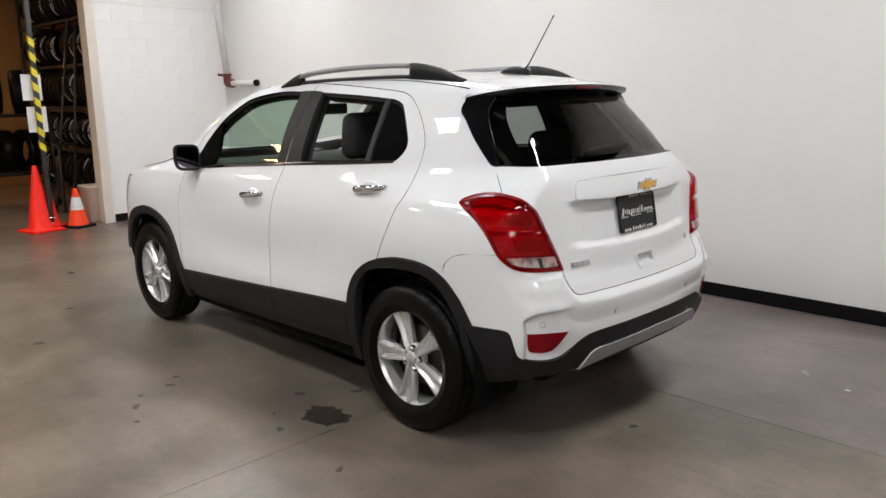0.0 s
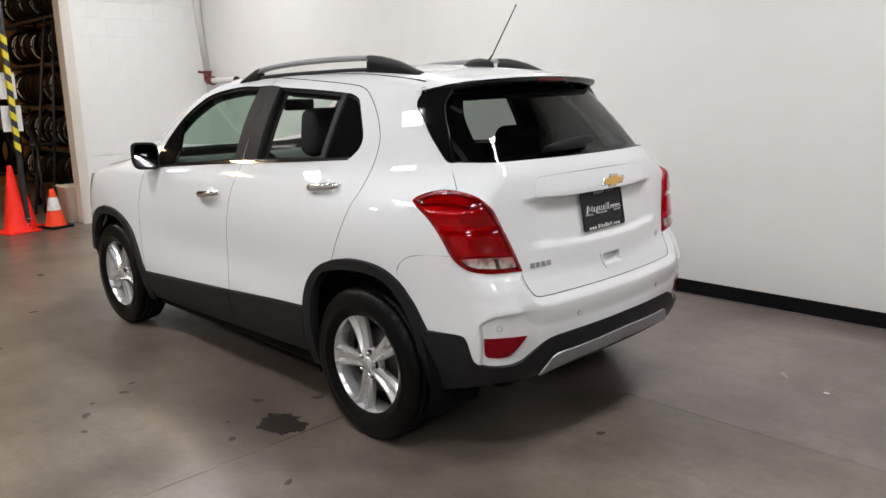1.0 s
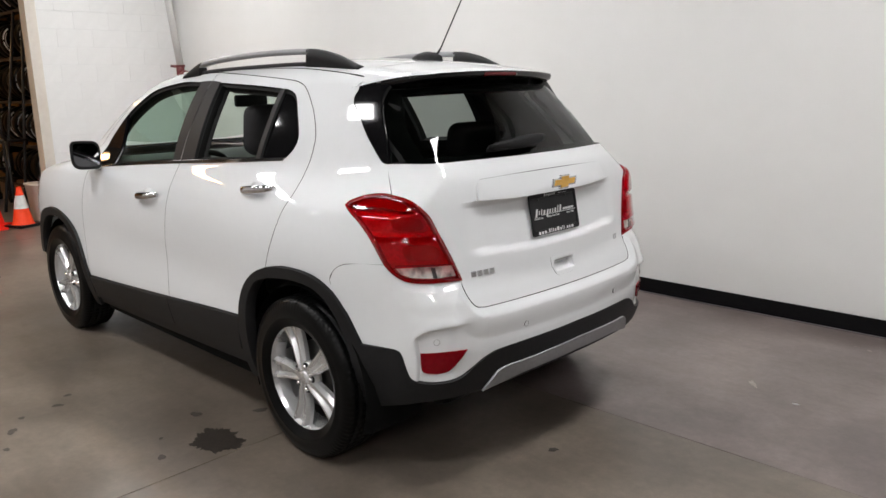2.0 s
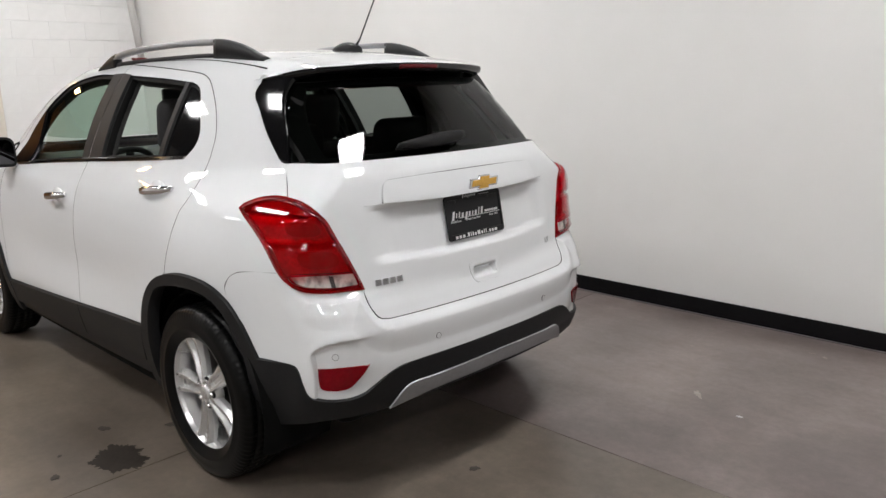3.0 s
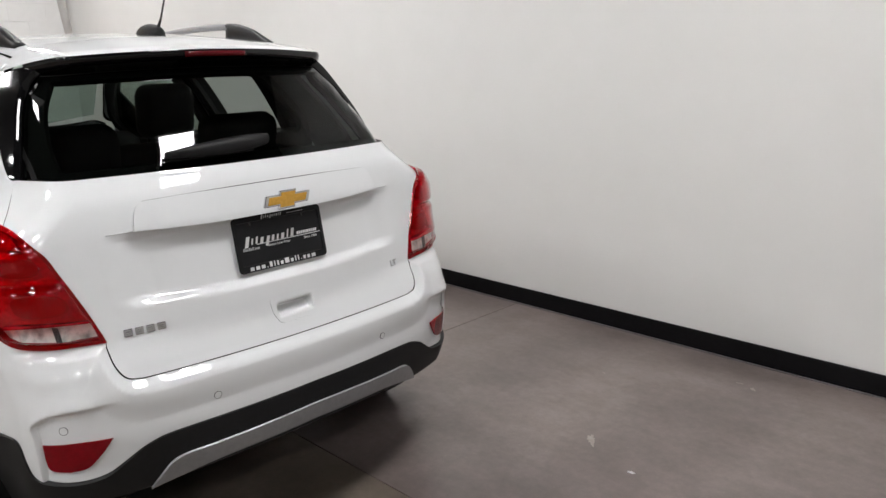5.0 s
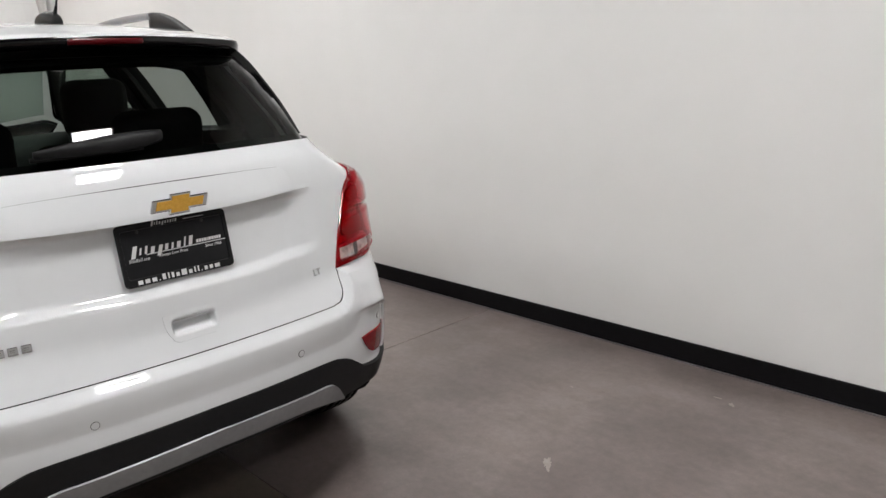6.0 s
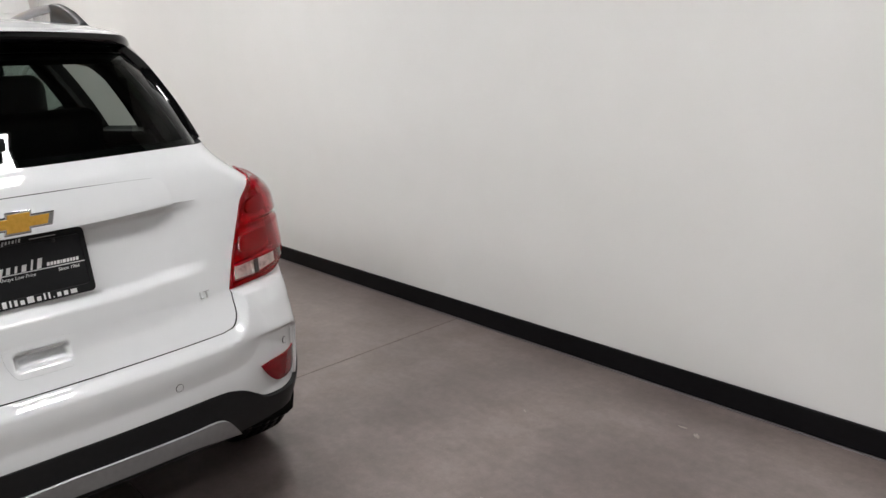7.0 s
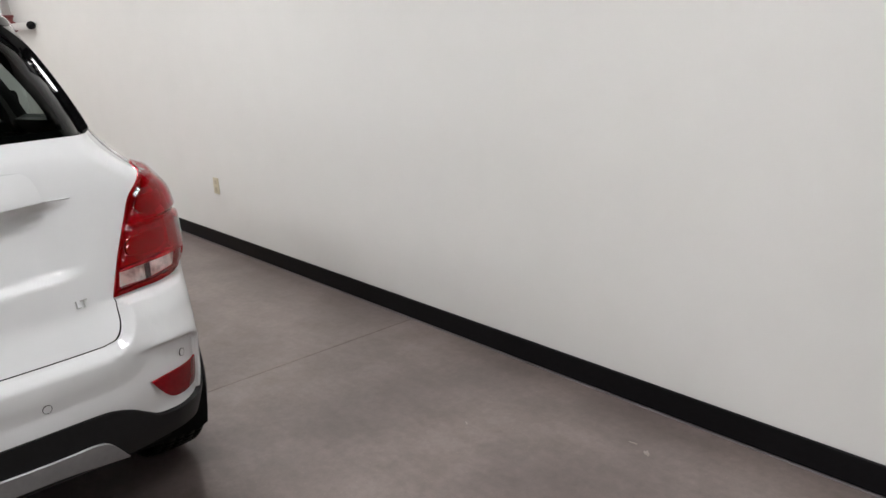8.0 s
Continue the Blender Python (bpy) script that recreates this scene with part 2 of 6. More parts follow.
def lathe(profile, n=64, axis="y", bm=None, closed=False, wobble=None):
    """Turns a profile of (radius, height) round an axis."""
    bm = bm or bmesh.new()
    rings = []
    for k in range(n):
        a = 2 * math.pi * k / n
        ring = []
        for j, (r, h) in enumerate(profile):
            rr = r + (wobble(j, k) if wobble else 0)
            c, s = rr * math.cos(a), rr * math.sin(a)
            ring.append(bm.verts.new({"y": (c, h, s), "z": (c, s, h), "x": (h, c, s)}[axis]))
        rings.append(ring)
    m = len(profile)
    for k in range(n):
        for j in range(m if closed else m - 1):
            bm.faces.new((rings[k][j], rings[k][(j + 1) % m], rings[(k + 1) % n][(j + 1) % m], rings[(k + 1) % n][j]))
    bmesh.ops.recalc_face_normals(bm, faces=bm.faces)
    return bm


def loft(sections, closed=True, caps=True):
    """A skin over equal-length sections of points."""
    bm = bmesh.new()
    rows = [[bm.verts.new(p) for p in s] for s in sections]
    n = len(rows[0])
    for a, b in zip(rows, rows[1:]):
        for j in range(n if closed else n - 1):
            bm.faces.new((a[j], a[(j + 1) % n], b[(j + 1) % n], b[j]))
    if caps and closed:
        bm.faces.new(rows[0])
        bm.faces.new(rows[-1])
    bmesh.ops.recalc_face_normals(bm, faces=bm.faces)
    return bm


def sweep(path, r, n=10, flat=1.0):
    """A round tube along a path of points."""
    path = [Vector(p) for p in path]
    sections = []
    for i, p in enumerate(path):
        way = (path[min(i + 1, len(path) - 1)] - path[max(i - 1, 0)]).normalized()
        side = way.cross(Vector((0, 0, 1)))
        side = side.normalized() if side.length > 1e-3 else Vector((1, 0, 0))
        up = side.cross(way)
        sections.append([p + r * (side * math.cos(2 * math.pi * k / n) + flat * up * math.sin(2 * math.pi * k / n)) for k in range(n)])
    return loft(sections)


def flat_shape(outline, thick, plane="xy", bevel=0.0):
    """A flat plate of an outline, thickness upwards."""
    bm = bmesh.new()
    put = {"xy": lambda a, b, h: (a, b, h), "yz": lambda a, b, h: (h, a, b), "xz": lambda a, b, h: (a, h, b)}[plane]
    low = [bm.verts.new(put(a, b, 0)) for a, b in outline]
    high = [bm.verts.new(put(a, b, thick)) for a, b in outline]
    bm.faces.new(low)
    bm.faces.new(high)
    for i in range(len(low)):
        j = (i + 1) % len(low)
        bm.faces.new((low[i], low[j], high[j], high[i]))
    bmesh.ops.recalc_face_normals(bm, faces=bm.faces)
    if bevel:
        bmesh.ops.bevel(bm, geom=list(bm.edges), offset=bevel, segments=2, profile=0.5, affect="EDGES")
    return bm


# ---- curved panels that lie on the car's skin ----
def run_curve(points, step):
    """A smooth curve through points, sampled about every step."""
    p = np.array(points, float)
    if len(p) == 2:
        n = max(1, int(np.linalg.norm(p[1] - p[0]) / step))
        return [tuple(p[0] + (p[1] - p[0]) * k / n) for k in range(n)]
    p = np.vstack([2 * p[0] - p[1], p, 2 * p[-1] - p[-2]])
    out = []
    for i in range(1, len(p) - 2):
        n = max(1, int(np.linalg.norm(p[i + 1] - p[i]) / step))
        for k in range(n):
            u = k / n
            out.append(tuple(0.5 * (2 * p[i] + (p[i + 1] - p[i - 1]) * u + (2 * p[i - 1] - 5 * p[i] + 4 * p[i + 1] - p[i + 2]) * u * u
                                    + (3 * p[i] - p[i - 1] - 3 * p[i + 1] + p[i + 2]) * u ** 3)))
    return out


def closed_loop(runs, step):
    """Runs of points, smooth within, cornered between: the first point of each run follows on the last of the one before."""
    pts = []
    for i, r in enumerate(runs):
        follow = runs[(i + 1) % len(runs)][0]
        r = list(r)
        if np.hypot(r[-1][0] - follow[0], r[-1][1] - follow[1]) > 1e-6:
            pts += run_curve(r, step) + run_curve([r[-1], follow], step)
        else:
            pts += run_curve(r, step)
    loop = np.array(pts)
    keep = np.linalg.norm(loop - np.roll(loop, 1, 0), axis=1) > 1e-5
    loop = loop[keep]
    area = np.sum(loop[:, 0] * np.roll(loop[:, 1], -1) - loop[:, 1] * np.roll(loop[:, 0], -1))
    return loop if area > 0 else loop[::-1]


def inset(loop, d):
    """A loop moved inwards by d."""
    e = np.roll(loop, -1, 0) - np.roll(loop, 1, 0)
    n = np.stack([-e[:, 1], e[:, 0]], 1) / np.maximum(np.linalg.norm(e, axis=1, keepdims=True), 1e-9)
    return loop + d * n


def within(pts, loop):
    x, y = pts[:, 0][:, None], pts[:, 1][:, None]
    a, b = loop, np.roll(loop, -1, 0)
    cross = (a[:, 1] > y) != (b[:, 1] > y)
    at = a[:, 0] + (y - a[:, 1]) / np.where(np.abs(b[:, 1] - a[:, 1]) < 1e-12, 1e-12, b[:, 1] - a[:, 1]) * (b[:, 0] - a[:, 0])
    return (cross & (x < at)).sum(1) % 2 == 1


def mesh_from(name, verts, faces, normals):
    mesh = bpy.data.meshes.new(name)
    mesh.from_pydata([tuple(v) for v in verts], [], faces)
    for p in mesh.polygons:
        p.use_smooth = True
    mesh.normals_split_custom_set_from_vertices([tuple(n) for n in normals])
    return mesh


def panel(name, runs, mode, mat, parent, lift=0.0, depth=0.018, gap=0.002, cell=0.03, holes=(), both=False, right_parent=None, label="", whole=False, sealed=True):
    """A plate cut from the skin by an outline in the flat coordinates of project(); lift raises it, as a number or a function of the flat
    coordinates. whole: the outline is the left half, from the middle's top round to the middle's bottom, and is mirrored. both: a mirror image
    is made for the right side. Returns the object, or both."""
    step = cell * 0.6
    if whole:
        half = [p for r in runs for p in run_curve(r, step)] + [runs[-1][-1]]
        pts = half + [(-u, v) for u, v in reversed(half)]
        loop = np.array([p for i, p in enumerate(pts) if i == 0 or np.hypot(p[0] - pts[i - 1][0], p[1] - pts[i - 1][1]) > 1e-5])
        if np.linalg.norm(loop[0] - loop[-1]) < 1e-5:
            loop = loop[:-1]
        area = np.sum(loop[:, 0] * np.roll(loop[:, 1], -1) - loop[:, 1] * np.roll(loop[:, 0], -1))
        loop = loop if area > 0 else loop[::-1]
    else:
        loop = closed_loop(runs, step)
    loops = [inset(loop, gap)] + [inset(closed_loop(h, step), -gap) for h in holes]
    lo, hi = loops[0].min(0), loops[0].max(0)
    gx, gy = np.meshgrid(np.arange(lo[0], hi[0], cell), np.arange(lo[1], hi[1], cell))
    grid = np.stack([gx.ravel(), gy.ravel()], 1)
    keep = within(grid, loops[0])
    for h in loops[1:]:
        keep &= ~within(grid, h)
    for h in loops:
        far = np.concatenate([np.min(np.linalg.norm(g[:, None] - h[None], axis=2), 1) for g in np.array_split(grid, max(1, len(grid) // 400))])
        keep &= far > cell * 0.45
    pts, edges = [tuple(p) for p in grid[keep]], []
    for h in loops:
        at = len(pts)
        pts += [tuple(p) for p in h]
        edges += [(at + i, at + (i + 1) % len(h)) for i in range(len(h))]
    got = geometry.delaunay_2d_cdt([Vector(p) for p in pts], edges, [], 0, 1e-6)
    uv, faces = np.array([tuple(v) for v in got[0]]), [tuple(f) for f in got[2]]
    mid = np.array([(uv[a] + uv[b] + uv[c]) / 3 for a, b, c in faces])
    solid = within(mid, loops[0])
    for h in loops[1:]:
        solid &= ~within(mid, h)
    faces = [f for f, k in zip(faces, solid) if k]

    def at(q):
        p = project(q, mode)
        if callable(lift):
            return p + skin_normal(p) * lift(q)[:, None]
        return p + skin_normal(p) * lift if lift else p
    p = at(uv)
    if callable(lift):
        e = 0.003
        du, dv = at(uv + (e, 0)) - at(uv - (e, 0)), at(uv + (0, e)) - at(uv - (0, e))
        n = np.cross(du, dv)
        n /= np.maximum(np.linalg.norm(n, axis=1, keepdims=True), 1e-9)
        base = skin_normal(project(uv, mode))
        n *= np.sign((n * base).sum(1, keepdims=True))
    else:
        n = base = skin_normal(project(uv, mode))
    # wind every face outwards
    fa = np.array(faces)
    flip = (np.cross(p[fa[:, 1]] - p[fa[:, 0]], p[fa[:, 2]] - p[fa[:, 0]]) * base[fa[:, 0]]).sum(1) < 0
    faces = [tuple(f[::-1]) if x else tuple(f) for f, x in zip(fa.tolist(), flip)]
    # the rim, turned inwards
    count = {}
    for f in faces:
        for i in range(3):
            k = (f[i], f[(i + 1) % 3])
            count[k] = True
    rim = [(a, b) for a, b in count if (b, a) not in count]
    verts, normals = list(p), list(n)
    for a, b in rim:
        edge = p[b] - p[a]
        out = np.cross(edge, base[a])
        out /= max(np.linalg.norm(out), 1e-9)
        i = len(verts)
        verts += [p[a], p[b], p[b] - depth * base[b], p[a] - depth * base[a]]
        soft_a, soft_b = out + 0.6 * base[a], out + 0.6 * base[b]
        normals += [soft_a / np.linalg.norm(soft_a), soft_b / np.linalg.norm(soft_b), out, out]
        faces.append((i + 1, i, i + 3, i + 2))
    first_rim = len(faces) - len(rim)

    def dark_rimmed(ob):
        # white panels get black edges, which paint the shade into their seams
        if mat == PAINT and sealed:
            ob.data.materials.append(SEAL_AND_GAP)
            for f in ob.data.polygons[first_rim:]:
                f.material_index = 1
        return ob
    made = dark_rimmed(link_mesh(name, mesh_from(name, verts, faces, normals), mat, parent, label))
    if not both:
        return made
    turn = np.array([1, -1, 1])
    far_verts = np.array(verts) * turn
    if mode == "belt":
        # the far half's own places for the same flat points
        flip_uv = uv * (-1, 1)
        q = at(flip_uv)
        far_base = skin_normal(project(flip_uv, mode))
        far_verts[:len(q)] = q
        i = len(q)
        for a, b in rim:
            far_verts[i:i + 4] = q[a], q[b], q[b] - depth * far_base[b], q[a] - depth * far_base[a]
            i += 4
    other = dark_rimmed(link_mesh(name, mesh_from(name, far_verts, [tuple(reversed(f)) for f in faces], np.array(normals) * turn), mat, right_parent or parent, label))
    return made, other


def mirrored(ob, parent):
    """A mirror image of a part across the car's middle plane."""
    mesh = ob.data.copy()
    mesh.transform(Matrix.Diagonal((1, -1, 1, 1)))
    mesh.flip_normals()
    twin = new(ob.name.split(".")[0], mesh)
    twin.parent = parent
    for key in ("label",):
        if key in ob:
            twin[key] = ob[key]
    return twin


def step(x, a, b):
    u = np.clip((x - a) / (b - a), 0, 1)
    return u * u * (3 - 2 * u)


def s_of(q, z):
    """The belt coordinate of a place on the tail with x + y = q."""
    return (q - float(REAR(z)), z)


# ---- the room ----
def wall_of(name, size, at, mat, label):
    ob = part(name, new_box(size, at), mat, None, smooth=False)
    return tagged(ob, label, "wall", kind="structure")


WALL_Y, BACK_X, CEIL = -2.245, 6.95, 3.85
PLASTER = relief(grain(material("white wall paint", (0.78, 0.775, 0.76), 0.6), 0.8, (0.765, 0.760, 0.745), (0.795, 0.788, 0.776), second=5), 60, 0.07, 0.003)
BLOCK = relief(grain(material("white block paint", (0.84, 0.835, 0.825), 0.55), 2.2, (0.82, 0.815, 0.805), (0.86, 0.855, 0.845), second=14), 70, 0.35, 0.004)
BASE = grain(material("black vinyl baseboard", (0.006, 0.0055, 0.0065), 0.5, spec=0.12), 30, (0.0045, 0.004, 0.005), (0.008, 0.0075, 0.0085), second=4)
# kept pale so that the unseen walls throw fill light on the tail
PALE_WALL = grain(material("pale bounce wall paint", (0.60, 0.59, 0.58), 0.7), 1.2, (0.68, 0.67, 0.66), (0.74, 0.73, 0.72), second=8)
TAN = grain(material("tan wall paint", (0.30, 0.17, 0.075), 0.7), 1.5, (0.27, 0.15, 0.065), (0.33, 0.19, 0.085), second=9)


def floor_material(name, dark, light):
    m = material(name, (0.2, 0.19, 0.18), 0.35)
    t = m.node_tree
    b = t.nodes["Principled BSDF"]
    where = t.nodes.new("ShaderNodeTexCoord")

    def noise_of(scale, detail, distortion=0.0, rough=0.6):
        n = t.nodes.new("ShaderNodeTexNoise")
        n.inputs["Scale"].default_value, n.inputs["Detail"].default_value = scale, detail
        n.inputs["Distortion"].default_value, n.inputs["Roughness"].default_value = distortion, rough
        t.links.new(where.outputs["Object"], n.inputs["Vector"])
        return n.outputs["Fac"]

    def tones(fac, low, high, dark, light):
        """Two tones, blended softly between two values of a noise."""
        r = t.nodes.new("ShaderNodeMapRange")
        r.interpolation_type = "SMOOTHSTEP"
        r.inputs["From Min"].default_value, r.inputs["From Max"].default_value = low, high
        t.links.new(fac, r.inputs["Value"])
        x = t.nodes.new("ShaderNodeMix")
        x.data_type = "RGBA"
        x.inputs[6].default_value, x.inputs[7].default_value = (*dark, 1), (*light, 1)
        t.links.new(r.outputs[0], x.inputs[0])
        return x.outputs[2]

    def blend(kind, fac, a, c):
        x = t.nodes.new("ShaderNodeMix")
        x.data_type, x.blend_type = "RGBA", kind
        x.inputs[0].default_value = fac
        t.links.new(a, x.inputs[6])
        t.links.new(c, x.inputs[7])
        return x.outputs[2]
    def scaled(stretch, turn):
        """Coordinates stretched along one way, for trowel sweeps."""
        k = t.nodes.new("ShaderNodeMapping")
        k.inputs["Scale"].default_value, k.inputs["Rotation"].default_value = stretch, (0, 0, turn)
        t.links.new(where.outputs["Object"], k.inputs[0])
        return k.outputs[0]

    def sweeps(scale, detail, stretch, turn):
        n = t.nodes.new("ShaderNodeTexNoise")
        n.inputs["Scale"].default_value, n.inputs["Detail"].default_value, n.inputs["Distortion"].default_value = scale, detail, 0.6
        t.links.new(scaled(stretch, turn), n.inputs["Vector"])
        return n.outputs["Fac"]
    base = tones(noise_of(0.35, 1, 0.0), 0.30, 0.70, dark, light)
    cloud = tones(noise_of(1.5, 4, 0.25, 0.5), 0.28, 0.72, (0.76, 0.755, 0.755), (1.18, 1.18, 1.175))
    patch = tones(noise_of(3.4, 6, 0.5, 0.55), 0.30, 0.72, (0.87, 0.86, 0.85), (1.08, 1.085, 1.09))
    sweep_ = tones(sweeps(2.2, 6, (1.0, 4.5, 1.0), 0.5), 0.30, 0.70, (0.945, 0.945, 0.94), (1.05, 1.05, 1.055))
    fine = tones(noise_of(26, 6, 0.0, 0.75), 0.2, 0.8, (0.85, 0.85, 0.85), (1.14, 1.14, 1.14))
    specks = tones(noise_of(70, 2, 0.0, 0.5), 0.66, 0.72, (1.0, 1.0, 1.0), (1.14, 1.13, 1.12))
    grime = tones(noise_of(9.0, 4, 0.0, 0.55), 0.45, 0.85, (1.03, 1.03, 1.03), (0.90, 0.885, 0.87))
    c = base
    for layer in (cloud, patch, sweep_, fine, specks, grime):
        c = blend("MULTIPLY", 1.0, c, layer)
    t.links.new(c, b.inputs["Base Color"])
    # worn and dull in patches
    gloss = t.nodes.new("ShaderNodeMapRange")
    gloss.inputs["From Min"].default_value, gloss.inputs["From Max"].default_value = 0.3, 0.7
    gloss.inputs["To Min"].default_value, gloss.inputs["To Max"].default_value = 0.29, 0.40
    t.links.new(noise_of(1.7, 3, 0.2, 0.5), gloss.inputs["Value"])
    t.links.new(gloss.outputs[0], b.inputs["Roughness"])
    bump = t.nodes.new("ShaderNodeBump")
    bump.inputs["Strength"].default_value, bump.inputs["Distance"].default_value = 0.10, 0.002
    t.links.new(noise_of(18, 5, 0.0, 0.65), bump.inputs["Height"])
    t.links.new(bump.outputs[0], b.inputs["Normal"])
    return m


CONCRETE = floor_material("sealed brown-grey concrete", (0.126, 0.104, 0.084), (0.180, 0.150, 0.123))
CONCRETE_WALL = floor_material("sealed grey concrete by the wall", (0.140, 0.114, 0.107), (0.202, 0.166, 0.157))
X0, X1, Y1 = -9.0, 16.0, 9.0
JOINT = grain(material("worn joint filler", (0.17, 0.15, 0.13), 0.7), 9, (0.10, 0.088, 0.075), (0.25, 0.22, 0.19), second=60)
floor = tagged(part("floor", new_box((X1 - X0 + 0.4, Y1 - WALL_Y + 0.4, 0.10), ((X0 + X1) / 2, (Y1 + WALL_Y) / 2, -0.056)), JOINT, None, smooth=False), "sealed grey concrete floor with sawn joints and stains", "floor", kind="structure")
xs = [X0, -5.6, 0.25, 6.1, 11.9, X1]
ys = [WALL_Y, -0.32, 5.4, Y1]
for i in range(len(xs) - 1):
    for j in range(len(ys) - 1):
        g = 0.0018
        bm = new_box((xs[i + 1] - xs[i] - 2 * g, ys[j + 1] - ys[j] - 2 * g, 0.05), ((xs[i] + xs[i + 1]) / 2, (ys[j] + ys[j + 1]) / 2, -0.025), 0.0015, None, 1)
        part("slab", bm, CONCRETE if j else CONCRETE_WALL, floor, smooth=False)

wall_right = wall_of("wall_right", (BACK_X - X0 + 0.2, 0.2, CEIL), ((X0 + BACK_X) / 2 + 0.1, WALL_Y - 0.1, CEIL / 2), PLASTER, "smooth white painted wall")
# rear and left walls are out of view, added to bounce light
wall_rear = wall_of("wall_rear", (0.2, Y1 - WALL_Y, CEIL), (X0 - 0.1, (Y1 + WALL_Y) / 2, CEIL / 2), PALE_WALL, "unseen pale wall behind the bay, added to bounce light")
wall_left = wall_of("wall_left", (X1 - X0, 0.2, CEIL), ((X0 + X1) / 2, Y1 + 0.1, CEIL / 2), PALE_WALL, "unseen pale side wall, added to bounce light")
OPEN_Y0, OPEN_Y1, OPEN_Z = -0.505, 4.3, 3.70
wall_back = wall_of("wall_back", (0.19, Y1 - OPEN_Y1, CEIL), (BACK_X + 0.105, (Y1 + OPEN_Y1) / 2, CEIL / 2), BLOCK, "white painted block wall with a wide opening")
lintel = wall_of("wall_lintel", (0.19, OPEN_Y1 - OPEN_Y0 + 0.1, CEIL - OPEN_Z), (BACK_X + 0.105, (OPEN_Y1 + OPEN_Y0 - 0.1) / 2, (CEIL + OPEN_Z) / 2), BLOCK, "white painted wall above the opening")
# block wall right of the opening: a core and its courses of blocks
MORTAR = grain(material("painted mortar", (0.82, 0.815, 0.805), 0.6), 6, (0.80, 0.795, 0.785), (0.84, 0.835, 0.825), second=40)
pier = wall_of("wall_pier", (0.185, OPEN_Y0 - 0.10 - WALL_Y, CEIL), (BACK_X + 0.1025 - 0.0005, (OPEN_Y0 - 0.10 + WALL_Y) / 2, CEIL / 2), MORTAR, "white painted block wall beside the opening")
meshes = {}


def block_mesh(w):
    key = round(w, 3)
    if key not in meshes:
        bm = new_box((0.010, w - 0.0004, 0.1958), (0, 0, 0), 0.0007, None, 1)
        me = bpy.data.meshes.new("block")
        bm.to_mesh(me)
        bm.free()
        me.materials.append(BLOCK)
        meshes[key] = me
    return meshes[key]


y_end = OPEN_Y0 - 0.10
for k in range(int(CEIL / 0.2)):
    z = 0.1 + 0.2 * k
    y, first = y_end, 0.4 if k % 2 else 0.2
    w = first
    while y - WALL_Y > 0.02:
        w = min(w, y - WALL_Y)
        o = new("block", block_mesh(w))
        o.parent = pier
        o.location = (BACK_X + 0.0045 + random.uniform(0, 0.0004), y - w / 2, z)
        y -= w
        w = 0.4
# steel jamb of the opening
JAMB = grain(material("cream painted jamb", (0.72, 0.66, 0.58), 0.4), 4, (0.68, 0.62, 0.54), (0.75, 0.70, 0.63), second=22)
for y in (OPEN_Y0 - 0.05, OPEN_Y1):
    bm = new_box((0.24, 0.10, OPEN_Z), (BACK_X + 0.09, y, OPEN_Z / 2), 0.006)
    box(bm, (0.03, 0.03, OPEN_Z), (BACK_X - 0.015, y + (0.05 if y < 0 else -0.05), OPEN_Z / 2), 0.004)
    tagged(part("door_jamb", bm, JAMB, None, smooth=False), "cream painted steel jamb of the opening", "door jamb", kind="structure")
# baseboards
def baseboard(size, at):
    tagged(part("baseboard", new_box(size, at, 0.002, None, 1), BASE, None, smooth=False), "black vinyl baseboard along the wall", "baseboard", kind="structure")


baseboard((BACK_X - X0 - 0.01, 0.012, 0.100), ((X0 + BACK_X) / 2, WALL_Y + 0.007, 0.056))
baseboard((0.012, OPEN_Y0 - 0.11 - WALL_Y - 0.02, 0.095), (BACK_X - 0.009, (OPEN_Y0 - 0.11 + WALL_Y) / 2 + 0.005, 0.0535))
tagged(part("trim", new_box((BACK_X - X0 - 0.02, 0.008, 0.004), ((X0 + BACK_X) / 2, WALL_Y + 0.018, 0.003), 0.001, None, 1), material("grey sealant", (0.16, 0.14, 0.15), 0.5), None, smooth=False), "thin grey sealant bead at the foot of the wall", "trim", kind="structure")
# store room behind
wall_store = wall_of("wall_store", (0.2, Y1 - WALL_Y + 2, CEIL), (12.6, (Y1 + WALL_Y) / 2 - 1, CEIL / 2), TAN, "tan painted wall of the tyre store")
wall_of("wall_store_side", (6.0, 0.2, CEIL), (10.0, WALL_Y - 0.7, CEIL / 2), TAN, "tan painted side wall of the tyre store")
wall_of("wall_link", (0.19, 0.9, CEIL), (BACK_X + 0.115, WALL_Y - 0.45, CEIL / 2), TAN, "wall joining the store and the bay")
ceiling = tagged(part("ceiling", new_box((X1 - X0 + 0.4, Y1 - WALL_Y + 2.4, 0.2), ((X0 + X1) / 2, (Y1 + WALL_Y) / 2 - 0.9, CEIL + 0.1)), grain(material("dark ceiling", (0.07, 0.07, 0.07), 0.8), 3, (0.06, 0.06, 0.06), (0.085, 0.085, 0.085), second=20), None, smooth=False), "dark painted ceiling of the bay", "ceiling", kind="structure")

# ceiling lights
DIFFUSER = glow("lit lamp diffuser", (1.0, 0.99, 0.985), LAMP_GLOW)
WARM_DIFFUSER = glow("warm lit lamp diffuser", (1.0, 0.60, 0.26), LAMP_GLOW * 0.8)
WHITE_METAL = material("white lamp housing", (0.75, 0.75, 0.75), 0.4)


